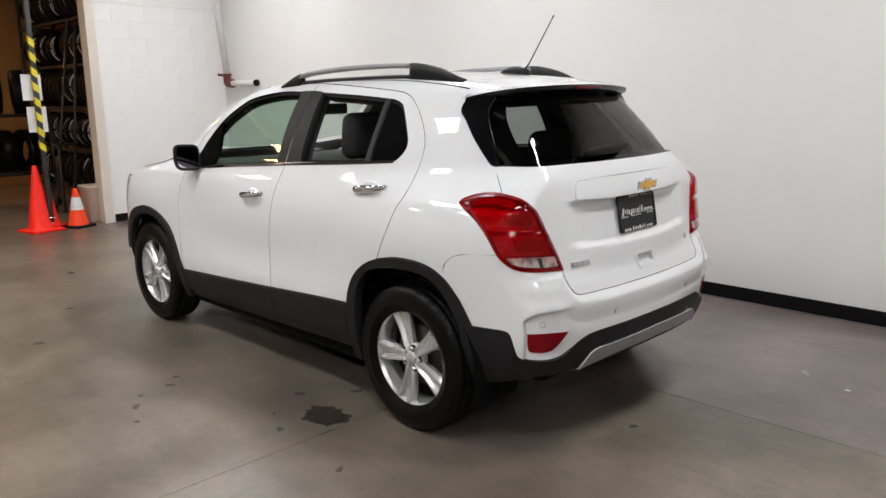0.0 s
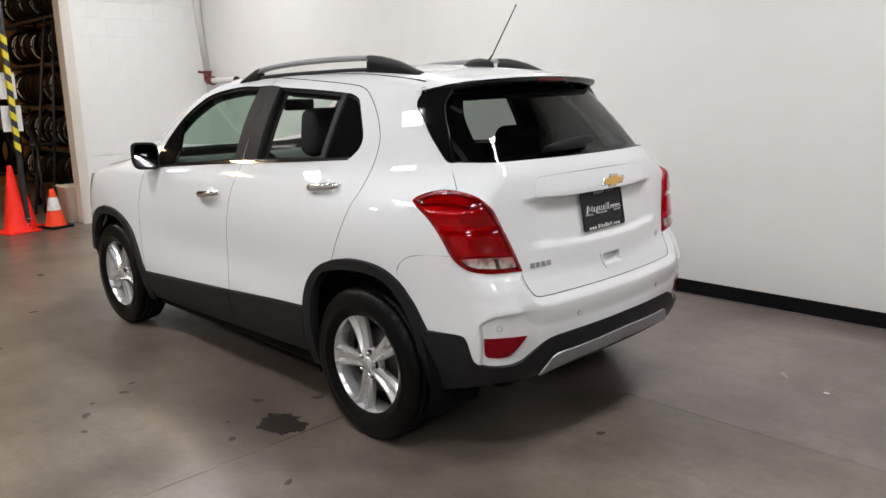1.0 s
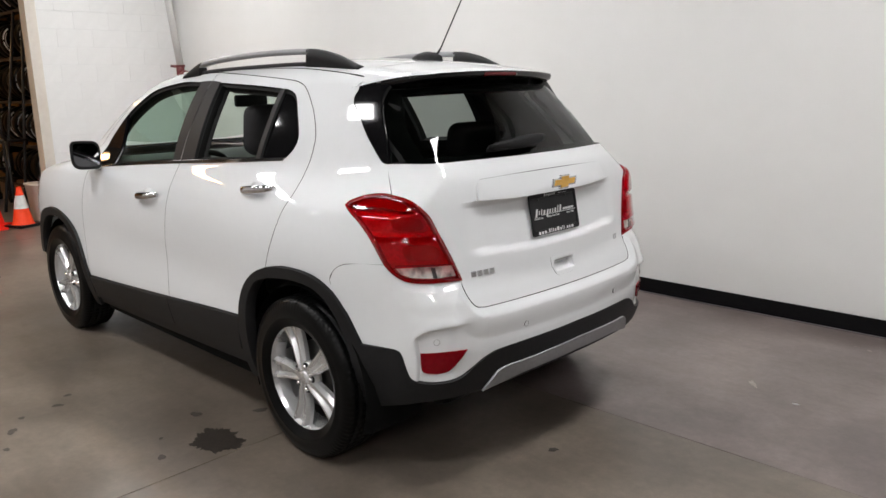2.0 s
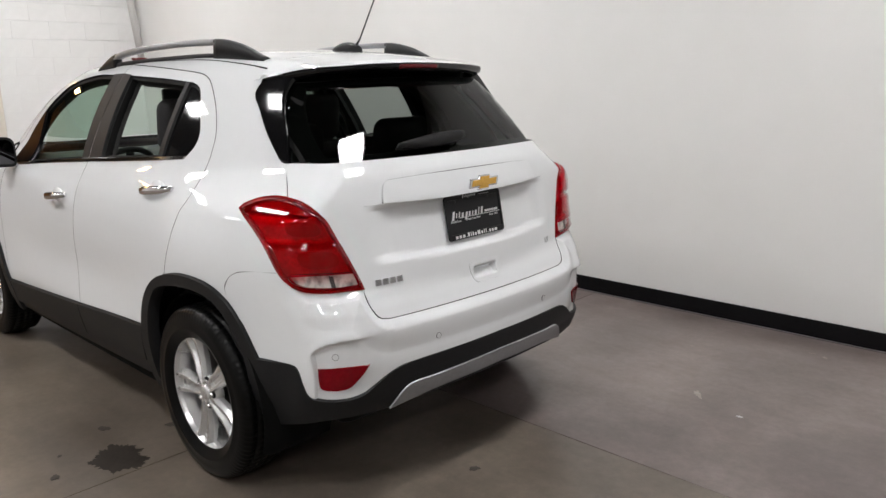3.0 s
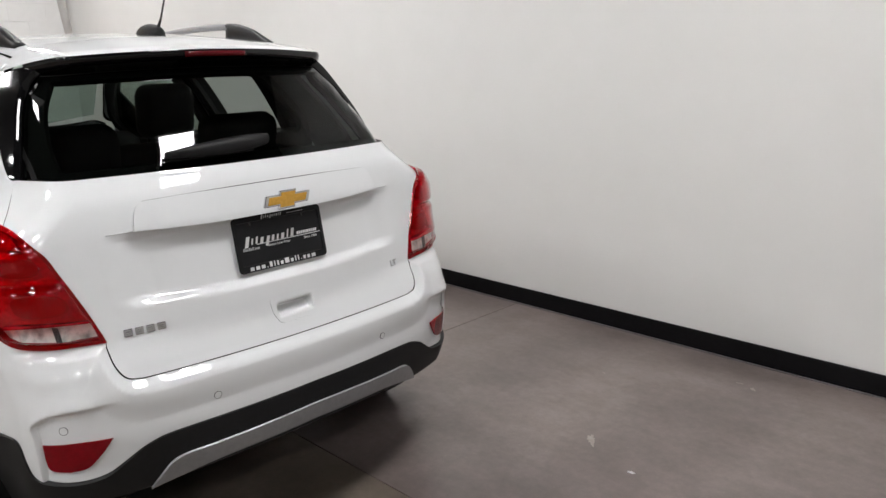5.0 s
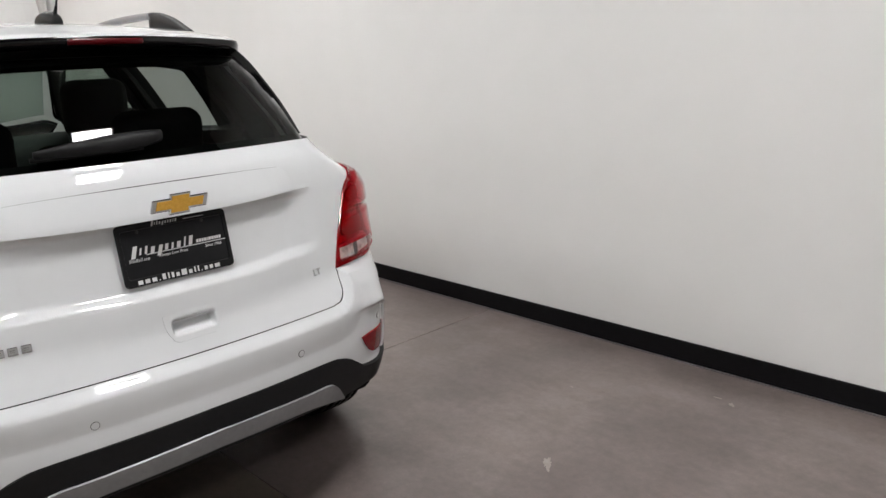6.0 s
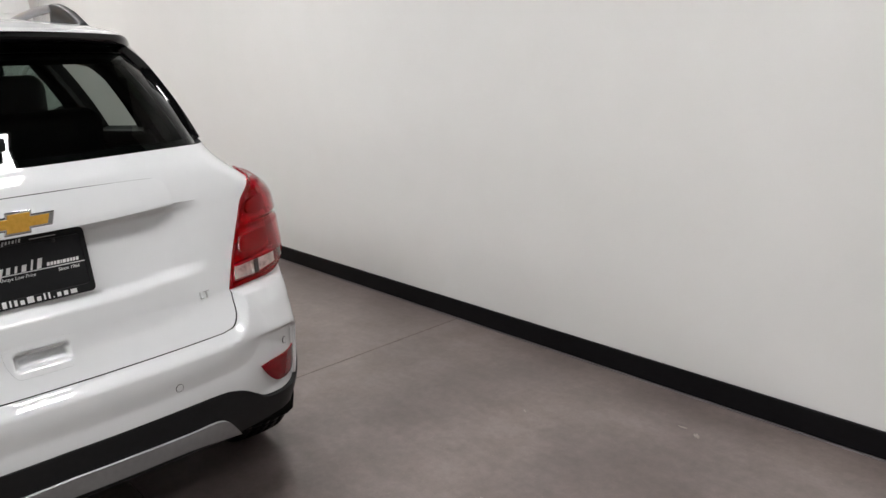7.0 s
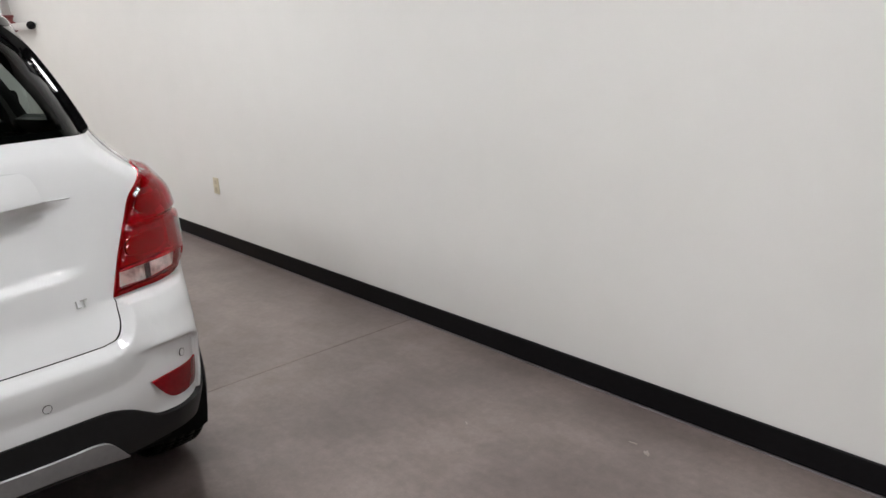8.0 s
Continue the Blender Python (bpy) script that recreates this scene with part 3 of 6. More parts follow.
def ceiling_light(x, y, lx, ly, face=DIFFUSER, label="rectangular white ceiling light, lit"):
    t = thing("ceiling_light", label, "ceiling light", "ceiling lights", (x, y, CEIL - 0.02))
    bm = bmesh.new()
    for dx, dy, wx, wy in ((lx / 2 + 0.015, 0, 0.03, ly + 0.06), (-lx / 2 - 0.015, 0, 0.03, ly + 0.06), (0, ly / 2 + 0.015, lx, 0.03), (0, -ly / 2 - 0.015, lx, 0.03)):
        box(bm, (wx, wy, 0.06), (dx, dy, -0.01), 0.004)
    part("housing", bm, WHITE_METAL, t)
    part("diffuser", new_box((lx, ly, 0.02), (0, 0, -0.01)), face, t, "glowing white diffuser", smooth=False)


for x, y in LIGHTS:
    ceiling_light(x, y, *LIGHT_SIZE)
for x, y in STORE_LIGHTS:
    ceiling_light(x, y, *LIGHT_SIZE, WARM_DIFFUSER, "rectangular warm ceiling light of the store, out of view, lit")

# ---- things in the room ----
PIPE = grain(material("white painted pipe", (0.76, 0.755, 0.74), 0.4), 8, (0.72, 0.715, 0.70), (0.78, 0.775, 0.76), second=40)
VALVE_RED = grain(material("dark red enamel", (0.16, 0.03, 0.03), 0.4), 30, (0.12, 0.022, 0.022), (0.19, 0.036, 0.036))
pipe = thing("fire_pipe", "white painted fire pipe with a dark red elbow in the corner", "pipe", at=(6.72, -2.15, -0.065))
bm = bmesh.new()
rod(bm, (0, 0, 1.86), (0, 0.21, CEIL + 0.065), 0.042, 20)
part("riser", bm, PIPE, pipe)
bm = bmesh.new()
rod(bm, (-0.05, 0, 1.735), (-0.60, -0.055, 1.735), 0.036, 18)
part("branch", bm, PIPE, pipe)
bm = bmesh.new()
bmesh.ops.create_uvsphere(bm, u_segments=18, v_segments=12, radius=0.048, matrix=Matrix.Translation((0, 0, 1.745)))
rod(bm, (0, 0, 1.74), (0, 0, 1.85), 0.050, 18)
rod(bm, (0, 0, 1.835), (0, 0, 1.86), 0.060, 18)
rod(bm, (0, 0, 1.735), (-0.10, -0.01, 1.735), 0.047, 18)
rod(bm, (-0.085, -0.009, 1.735), (-0.115, -0.012, 1.735), 0.056, 18)
rod(bm, (0.03, 0.02, 1.84), (0.09, 0.08, 1.85), 0.016, 10)
part("elbow", bm, VALVE_RED, pipe, "dark red pipe elbow")
bm = bmesh.new()
rod(bm, (-0.595, -0.0545, 1.735), (-0.625, -0.057, 1.735), 0.041, 18)
part("cap", bm, BASE, pipe, "black pipe cap")

outlet = thing("wall_outlet", "cream wall socket plate on the white wall", "socket", at=(2.38, WALL_Y, 0.45))
part("plate", new_box((0.075, 0.008, 0.115), (0, 0.004, 0), 0.003), material("cream plastic", (0.62, 0.56, 0.42), 0.4), outlet)
for z in (-0.026, 0.026):
    part("socket", new_box((0.034, 0.006, 0.030), (0, 0.008, z), 0.004), material("cream socket", (0.52, 0.46, 0.34), 0.4), outlet)

# cones
ORANGE = grain(material("fluorescent red-orange rubber", (0.90, 0.025, 0.012), 0.5, spec=0.2), 12, (0.85, 0.018, 0.010), (0.95, 0.032, 0.016), second=60)
ORANGE2 = grain(material("orange rubber", (0.88, 0.06, 0.015), 0.5, spec=0.2), 12, (0.82, 0.05, 0.012), (0.92, 0.075, 0.02), second=60)
SLEEVE = grain(material("white reflective sleeve", (0.72, 0.72, 0.70), 0.4), 30, (0.64, 0.64, 0.62), (0.76, 0.76, 0.74))
GREY_METAL = grain(material("dark grey steel", (0.045, 0.045, 0.048), 0.45, 0.5), 14, (0.035, 0.035, 0.038), (0.06, 0.06, 0.062), second=80)


def cone(x, y, h, r, base, mat, label, sleeve=None, turn=0, base_mat=None):
    t = thing("traffic_cone", label, "cone", "traffic cones", (x, y, 0), turn)
    bm = new_box((base, base, 0.03), (0, 0, 0.015), 0.008)
    part("base", bm, base_mat or mat, t)
    part("body", lathe([(r * 1.12, 0.028), (r, 0.045), (0.026, h - 0.012), (0.022, h - 0.002), (0.016, h), (0.012, h - 0.03)], 36, "z"), mat, t)
    if sleeve:
        at = lambda z: r + (0.026 - r) * (z - 0.045) / (h - 0.057) + 0.003  # noqa: E731
        part("sleeve", lathe([(at(z), z) for z in np.linspace(sleeve[0], sleeve[1], 6)], 36, "z"), SLEEVE, t, "white reflective band")


cone(6.99, 0.218, 0.76, 0.135, 0.37, ORANGE, "tall red-orange traffic cone at the opening", turn=12)
cone(7.20, 0.045, 0.46, 0.10, 0.27, ORANGE, "red-orange traffic cone behind the pole", turn=40)
cone(6.96, -0.185, 0.46, 0.110, 0.28, ORANGE2, "orange and white traffic cone at the opening", (0.21, 0.36), 20, BASE)

# warning pole with tape and paper signs
YELLOW = material("yellow tape", (0.75, 0.62, 0.03), 0.4)
post_t = thing("warning_pole", "dark steel pole wound with yellow and black tape", "pole", at=(6.92, 0.125, 0))
bm = bmesh.new()
box(bm, (0.052, 0.052, 2.95), (0, 0, 1.575), 0.004)
part("shaft", bm, GREY_METAL, post_t)
for k in range(8):
    z = 0.90 + 0.165 * k
    rows = []
    for px, py, dz in ((-0.0275, -0.0275, 0.0), (-0.0275, 0.0275, 0.045), (0.0275, 0.0275, 0.06), (0.0275, -0.0275, 0.03)):
        rows.append([(px, py, z + dz), (px, py, z + dz + 0.085)])
    part("tape_stripe", loft(rows + rows[:1], closed=False, caps=False), YELLOW, post_t, "yellow tape stripe", smooth=False)
bm = bmesh.new()
rod(bm, (0, 0, 0.0), (0, 0, 0.16), 0.020, 14)
rod(bm, (0, 0, 0.0), (0, 0, 0.010), 0.075, 20)
box(bm, (0.09, 0.09, 0.012), (0, 0, 0.155), 0.002)
part("socket_base", bm, CHROME, post_t, "bright steel floor socket")
PAPER = grain(material("white paper", (0.74, 0.73, 0.74), 0.7), 5, (0.70, 0.69, 0.70), (0.77, 0.76, 0.77))
for z, dy in ((1.63, 0.030), (1.275, 0.008)):
    sign = thing("paper_sign", "plain white paper sign taped to the warning pole", "sign", "paper signs", (6.955, 0.125 + dy, z))
    part("sheet", new_box((0.004, 0.205, 0.285), (0, 0, 0), 0.0), PAPER, sign, smooth=False)

# waste bin beside the jamb
bin_t = thing("waste_bin", "cream plastic waste bin beside the jamb", "bin", at=(7.26, -0.50, 0))
CREAM = grain(material("cream bin plastic", (0.62, 0.55, 0.47), 0.5), 8, (0.58, 0.51, 0.43), (0.66, 0.59, 0.51), second=40)
rows = []
for z, w in ((0.0, 0.105), (0.02, 0.115), (0.42, 0.150), (0.43, 0.162), (0.45, 0.162), (0.45, 0.148), (0.03, 0.105)):
    rows.append([(w * (abs(math.cos(a)) ** 0.4) * math.copysign(1, math.cos(a)), w * 0.9 * (abs(math.sin(a)) ** 0.4) * math.copysign(1, math.sin(a)), z) for a in np.linspace(0, 2 * math.pi, 32, endpoint=False)])
part("shell", loft(rows), CREAM, bin_t)

# tyre rack: a tall steel frame with shelves, tyres standing on each
TYRE_PROFILE = [(0.205, -0.085), (0.225, -0.098), (0.28, -0.100), (0.315, -0.090), (0.328, -0.070), (0.330, 0.0), (0.328, 0.070), (0.315, 0.090), (0.28, 0.100), (0.225, 0.098), (0.205, 0.085)]
tyre_me = part("tyre", lathe(TYRE_PROFILE, 40, "y"), RUBBER, None).data
bpy.data.objects.remove(bpy.data.objects["tyre"]) if "tyre" in bpy.data.objects and bpy.data.objects["tyre"].parent is None else None
LABEL_GREY = material("grey tyre marking", (0.85, 0.85, 0.85), 0.6)
bm = bmesh.new()
for r0, r1, a0, a1 in ((0.268, 0.292, -58, -6), (0.268, 0.292, 2, 52), (0.238, 0.250, -30, 34)):
    arc = [[bm.verts.new((r * math.cos(radians(a)), 0.1035 - 0.06 * max(0, r - 0.28), r * math.sin(radians(a)))) for r in (r0, r1)] for a in np.linspace(a0, a1, 9)]
    for k in range(8):
        bm.faces.new((arc[k][0], arc[k][1], arc[k + 1][1], arc[k + 1][0]))
band_me = part("marking", bm, LABEL_GREY, None).data
bpy.data.objects.remove(bpy.data.objects["marking"])


def stored_tyre(x, y, z, turn, lean=0.0, size=1.0, mark=True):
    t = thing("stored_tyre", "black tyre standing in the store rack", "tyre", "stored tyres", (x, y, z))
    t.matrix_basis = pose(x, y, z, lean, 0, turn) @ Matrix.Scale(size, 4)
    o = new("tyre_body", tyre_me)
    o.parent = t
    if mark:
        o = new("marking", band_me)
        o.parent = t


def rack(x, y0, y1, levels, depth, height, label):
    t = thing("tyre_rack", label, "rack", at=(x, y0, 0))
    ln = y1 - y0
    for px in (0, depth):
        for py in (0, ln / 2, ln):
            part("upright", new_box((0.05, 0.05, height), (px, py, height / 2), 0.004), GREY_METAL, t)
    for z in levels:
        for px in (0, depth):
            part("beam", new_box((0.04, ln, 0.07), (px, ln / 2, z), 0.004), GREY_METAL, t)
        for py in (0, ln):
            part("cross_bar", new_box((depth, 0.03, 0.04), (depth / 2, py, z), 0.003), GREY_METAL, t)
    return t


rack(8.5, -1.72, -1.20, (0.10, 0.72, 1.36, 1.98, 2.62), 3.1, 3.4, "dark steel tyre rack filled with black tyres")
rng = random.Random(4)
for z in (0.10, 0.72, 1.36, 1.98, 2.62):
    x = 8.62
    while x < 11.5:
        if rng.random() < 0.86:
            s = rng.uniform(0.76, 0.86)
            stored_tyre(x, -1.46 + rng.uniform(-0.03, 0.03), z + 0.03 + 0.33 * s, 90 + rng.uniform(-9, 9), rng.uniform(-6, 6), s, rng.random() < 0.9)
        x += rng.uniform(0.175, 0.225)
# rolling cart of tyres
cart = thing("tyre_cart", "dark steel rolling cart holding black tyres", "cart", at=(9.4, -0.2, 0))
for z in (0.48, 1.28):
    for px in (-0.25, 0.25):
        bm = bmesh.new()
        rod(bm, (px, -0.55, z), (px, 1.6, z), 0.022, 10)
        part("rail", bm, GREY_METAL, cart)
for py in (-0.5, 0.5, 1.5):
    for px in (-0.25, 0.25):
        bm = bmesh.new()
        rod(bm, (px, py, 0.12), (px, py, 1.36), 0.02, 10)
        part("upright", bm, GREY_METAL, cart)
        part("caster", lathe([(0.02, -0.02), (0.058, -0.02), (0.062, 0.0), (0.058, 0.02), (0.02, 0.02)], 20, "y"), RUBBER, cart).matrix_basis = pose(px, py, 0.062)
for z in (0.48, 1.28):
    y = -0.42
    while y < 1.3:
        stored_tyre(9.4, y, z + 0.30, rng.uniform(-20, 20), rng.uniform(-5, 5), rng.uniform(0.9, 1.0), rng.random() < 0.5)
        y += rng.uniform(0.24, 0.34)
# folding step ladder leaning by the jamb
ladder = thing("folded_ladder", "dark folded ladder standing inside the opening", "ladder", at=(8.3, -0.72, 0))
for a, b in (((0, 0.10, 0), (0.1, -0.20, 2.5)), ((0, 0.34, 0), (0.1, -0.10, 2.5)), ((0, 0.22, 0.9), (0.05, 0.48, 1.6)), ((0, 0.22, 0.9), (0.0, 0.22, 0.0)), ((0.02, -0.02, 0.9), (0.02, 0.3, 0.9))):
    bm = bmesh.new()
    rod(bm, a, b, 0.020, 8)
    part("rail", bm, GREY_METAL, ladder)

# stains and litter on the floor
def blot(name, x, y, r, label, mat, seed, spikes=0.35, kind_word="stain", stretch=1.0, turn=0.0, fringe=0.0):
    rg = random.Random(seed)
    n = 120 if fringe else 40
    ph = [rg.uniform(0, 6.28) for _ in range(5)]
    pts = []
    for k in range(n):
        a = 2 * math.pi * k / n
        rr = r * (1 + spikes * (0.5 * math.sin(2 * a + ph[0]) + 0.35 * math.sin(3 * a + ph[1]) + 0.3 * math.sin(5 * a + ph[2]) + 0.25 * math.sin(9 * a + ph[3]) + 0.2 * math.sin(14 * a + ph[4])) + fringe * rg.uniform(-1, 1) ** 3)
        pts.append((rr * math.cos(a) * stretch, rr * math.sin(a)))
    bm = flat_shape(pts, 0.0008)
    ob = part(name, bm, mat, None, smooth=False)
    ob.matrix_basis = pose(x, y, 0.0004, 0, 0, turn)
    return tagged(ob, label, kind_word)


OIL = grain(material("dark oily stain", (0.04, 0.034, 0.03), 0.36, spec=0.35), 14, (0.016, 0.013, 0.011), (0.040, 0.033, 0.028), second=60)
SPOT = grain(material("dark dried spot", (0.07, 0.06, 0.052), 0.5), 30, (0.035, 0.03, 0.026), (0.06, 0.052, 0.045))
PALE = grain(material("pale scuff", (0.34, 0.30, 0.27), 0.6), 30, (0.30, 0.26, 0.23), (0.38, 0.34, 0.31))
blot("oil_stain", 0.40, 1.04, 0.100, "dark oily stain on the concrete beside the wheel", OIL, 3, 0.22, stretch=1.15, fringe=0.16)
for i, (x, y, r) in enumerate(((0.431, 1.277, 0.016), (0.718, 0.971, 0.020), (0.528, 0.742, 0.022), (-0.075, 1.323, 0.015), (4.488, 0.776, 0.030), (2.602, 1.626, 0.024), (1.325, 1.381, 0.016), (1.42, 1.30, 0.012), (1.176, 1.627, 0.020), (1.30, 1.55, 0.012), (-0.733, 0.138, 0.015), (3.3, 1.2, 0.02), (0.60, 1.20, 0.008), (1.0, 1.70, 0.012))):
    blot("dried_spot", x, y, r, "small dark dried spot on the concrete", SPOT, 10 + i, 0.3, "stain", 1.4, 40 * i)
for i, (x, y, r, m) in enumerate(((-1.058, -1.085, 0.040, PALE), (-1.344, -1.956, 0.020, PALE), (-0.741, -1.673, 0.010, PALE), (-1.273, -1.982, 0.014, PALE))):
    blot("pale_scuff", x, y, r, "small pale scuff on the concrete", m, 50 + i, 0.5, "scuff", 0.35, 30 + 20 * i)
scrap = thing("paper_scrap", "tiny white scrap of paper on the concrete", "scrap", at=(-1.305, -0.975, 0))
bm = flat_shape([(-0.013, -0.005), (0.004, -0.008), (0.014, -0.001), (0.008, 0.006), (-0.006, 0.004)], 0.002)
box(bm, (0.009, 0.006, 0.004), (0.010, 0.003, 0.002), 0.001)
part("paper", bm, PAPER, scrap, smooth=False)


# ---- the car ----
car = thing("car", "white compact SUV with black lower cladding, parked on the concrete floor", "car")

ROOF_EDGE = [(x, float(project([(x, 0.50)], "top")[0, 2])) for x in (-0.06, 0.1, 0.4, 0.8, 1.2, 1.5, 1.66)]
DOOR_TOP = [(1.035, 1.572), (0.73, 1.553), (0.40, 1.527), (0.287, 1.508), (0.215, 1.469), (0.129, 1.393), (0.068, 1.308), (0.052, 1.248), (0.052, 1.17),
            (0.05, 1.077), (0.075, 1.014), (0.109, 0.927), (0.154, 0.838), (0.183, 0.776)]
DOOR_FRONT_TOP = [(2.19, 1.165), (2.10, 1.262), (1.93, 1.402), (1.75, 1.515), (1.48, 1.566), (1.035, 1.572)]
REAR_ARCH = [(0.408, 0.517), (0.393, 0.598), (0.352, 0.672), (0.278, 0.735), (0.183, 0.776), (0.052, 0.800), (-0.074, 0.800), (-0.165, 0.779), (-0.241, 0.735), (-0.303, 0.667), (-0.346, 0.602), (-0.378, 0.552)]
FRONT_ARCH = [(2.965, 0.60), (2.90, 0.69), (2.80, 0.752), (2.65, 0.787), (2.49, 0.785), (2.35, 0.745), (2.245, 0.672), (2.173, 0.551), (2.117, 0.417)]
LAMP = [(0.530, 1.061), (0.497, 1.078), (0.424, 1.096), (0.345, 1.104), (0.280, 1.102), (0.178, 1.086), (0.105, 1.044), (0.060, 0.984), (0.0, 0.897), (-0.045, 0.826),
        (-0.064, 0.793), (0.017, 0.797), (0.144, 0.803), (0.219, 0.812), (0.275, 0.833), (0.322, 0.867), (0.378, 0.939), (0.442, 1.001)]
LAMP_S = [s_of(q, z) for q, z in LAMP]

# body side with quarter panel, roof frame and windscreen pillar


def on_side(q, z):
    """The side coordinates of a place on the tail with x + y = q."""
    x = float(project([s_of(q, z)], "belt")[0, 0])
    u = x
    for _ in range(8):
        u = x - float(SWEEP(u))
    return (u, z)


panel("body_side", [
    REAR_ARCH[4:9], [REAR_ARCH[8], (-0.226, 0.785), (-0.25, 0.822), (-0.289, 0.846), (-0.34, 0.857), on_side(0.322, 0.867)],
    [on_side(q, z) for q, z in LAMP[15:] + LAMP[:1]], [on_side(q, z) for q, z in LAMP[:5]], [on_side(q, z) for q, z in (LAMP[4], (0.283, 1.106), (0.300, 1.161), (0.304, 1.205))],
    [on_side(q, z) for q, z in ((0.304, 1.205), (0.336, 1.211), (0.364, 1.238), (0.416, 1.298), (0.444, 1.338), (0.474, 1.389), (0.504, 1.432))] + [(-0.075, 1.470)],
    [(-0.075, 1.470), (-0.066, 1.504), ROOF_EDGE[0]], ROOF_EDGE,
    [ROOF_EDGE[-1], (1.80, 1.515), (1.98, 1.42), (2.14, 1.31), (2.27, 1.195), (2.19, 1.165)], DOOR_FRONT_TOP[0:], DOOR_TOP],
    "side", PAINT, car, both=True, cell=0.024, gap=0.0016)

# front door, with its window
BELT = [(2.00, 1.072), (1.937, 1.079), (1.5, 1.114), (1.106, 1.143), (0.902, 1.158), (0.584, 1.174), (0.202, 1.199)]
DLO_F = [[(2.03, 1.090), (1.937, 1.092), (1.5, 1.126), (1.106, 1.155)], [(1.106, 1.155), (1.128, 1.35), (1.136, 1.527)],
         [(1.136, 1.527), (1.36, 1.528), (1.65, 1.492), (1.80, 1.430), (1.92, 1.352), (2.053, 1.212)], [(2.053, 1.212), (2.065, 1.15), (2.03, 1.090)]]
DLO_R = [[(0.902, 1.170), (0.584, 1.186), (0.205, 1.208)], [(0.205, 1.208), (0.168, 1.248), (0.164, 1.293), (0.202, 1.355), (0.270, 1.443), (0.310, 1.470), (0.36, 1.484)],
         [(0.36, 1.484), (0.61, 1.503), (0.947, 1.521)], [(0.947, 1.521), (0.925, 1.35), (0.902, 1.170)]]
sides = []
fd = panel("front_door", [[(2.117, 0.425), (1.585, 0.455), (1.095, 0.484)], [(1.095, 0.484), (1.11, 0.692), (1.072, 0.883), (1.036, 1.05), (1.028, 1.142)], [(1.028, 1.142), (1.034, 1.35), (1.035, 1.572)],
                          DOOR_FRONT_TOP[::-1], [(2.19, 1.165), (2.06, 1.06)], [(2.06, 1.06), (2.101, 0.922), (2.128, 0.776), (2.128, 0.594), (2.117, 0.425)]],
           "side", PAINT, car, both=True, cell=0.026, holes=[DLO_F], gap=0.0016)
rd = panel("rear_door", [[(1.095, 0.484), (0.722, 0.508), (0.408, 0.525)], REAR_ARCH[:5], DOOR_TOP[::-1], [(1.035, 1.572), (1.034, 1.35), (1.028, 1.142)],
                         [(1.028, 1.142), (1.036, 1.05), (1.072, 0.883), (1.11, 0.692), (1.095, 0.484)]],
           "side", PAINT, car, both=True, cell=0.026, holes=[DLO_R], gap=0.0016)
for i in (0, 1):
    tagged(fd[i], "white front door with black window surround"), tagged(rd[i], "white rear door with black window surround")
twin = dict(both=True)
# black pillar covers, mirror sail, window bars
panel("pillar_cover", [[(1.034, 1.160), (1.108, 1.155)], [(1.108, 1.155), (1.131, 1.35), (1.139, 1.530)], [(1.139, 1.530), (1.038, 1.532)], [(1.038, 1.532), (1.036, 1.35), (1.034, 1.160)]],
      "side", BLACK_PLASTIC, fd[0], 0.002, 0.02, 0.0, 0.03, both=True, right_parent=fd[1], label="black pillar cover")
panel("pillar_cover", [[(0.900, 1.170), (1.026, 1.160)], [(1.026, 1.160), (1.029, 1.35), (1.030, 1.532)], [(1.030, 1.532), (0.945, 1.525)], [(0.945, 1.525), (0.923, 1.35), (0.900, 1.170)]],
      "side", BLACK_PLASTIC, rd[0], 0.002, 0.02, 0.0, 0.03, both=True, right_parent=rd[1], label="black pillar cover")
panel("mirror_sail", [[(2.035, 1.088), (1.80, 1.104)], [(1.80, 1.104), (1.85, 1.24), (1.915, 1.357)], [(1.915, 1.357), (1.98, 1.29), (2.058, 1.212)], [(2.058, 1.212), (2.067, 1.15), (2.035, 1.088)]],
      "side", GLOSS_BLACK, fd[0], -0.001, 0.02, 0.0, 0.03, both=True, right_parent=fd[1], label="black mirror sail")
panel("window_bar", [[(0.372, 1.196), (0.404, 1.195)], [(0.404, 1.195), (0.405, 1.34), (0.415, 1.491)], [(0.415, 1.491), (0.383, 1.488)], [(0.383, 1.488), (0.376, 1.34), (0.372, 1.196)]],
      "side", BLACK_PLASTIC, rd[0], 0.0, 0.03, 0.0, 0.03, both=True, right_parent=rd[1], label="black window divider bar")


def shrink(runs, d):
    loop = inset(closed_loop(runs, 0.05), d)
    return [[tuple(p) for p in loop] + [tuple(loop[0])]]


for runs, doors in ((DLO_F, fd), (DLO_R, rd)):
    panel("window_seal", shrink(runs, -0.004), "side", SEAL_AND_GAP, doors[0], -0.012, 0.03, 0.0, 0.03, holes=[shrink(runs, 0.012)], both=True, right_parent=doors[1], label="black window seal")
    panel("inner_frame", shrink(runs, -0.06), "side", CABIN, doors[0], -0.040, 0.02, 0.0, 0.04, holes=[shrink(runs, 0.012)], both=True, right_parent=doors[1], label="black inner door frame")
panel("window_pane", shrink(DLO_F, -0.002), "side", SIDE_GLASS, fd[0], -0.017, 0.003, 0.0, 0.05, both=True, right_parent=fd[1], label="green tinted side window")
panel("quarter_pane", [[(0.380, 1.190), (0.205, 1.206)], DLO_R[1], [(0.36, 1.484), (0.392, 1.488)], [(0.392, 1.488), (0.384, 1.34), (0.380, 1.190)]], "side", GLOSS_BLACK, rd[0], -0.012, 0.003, 0.0, 0.04, both=True, right_parent=rd[1], label="black quarter pane behind the window bar")
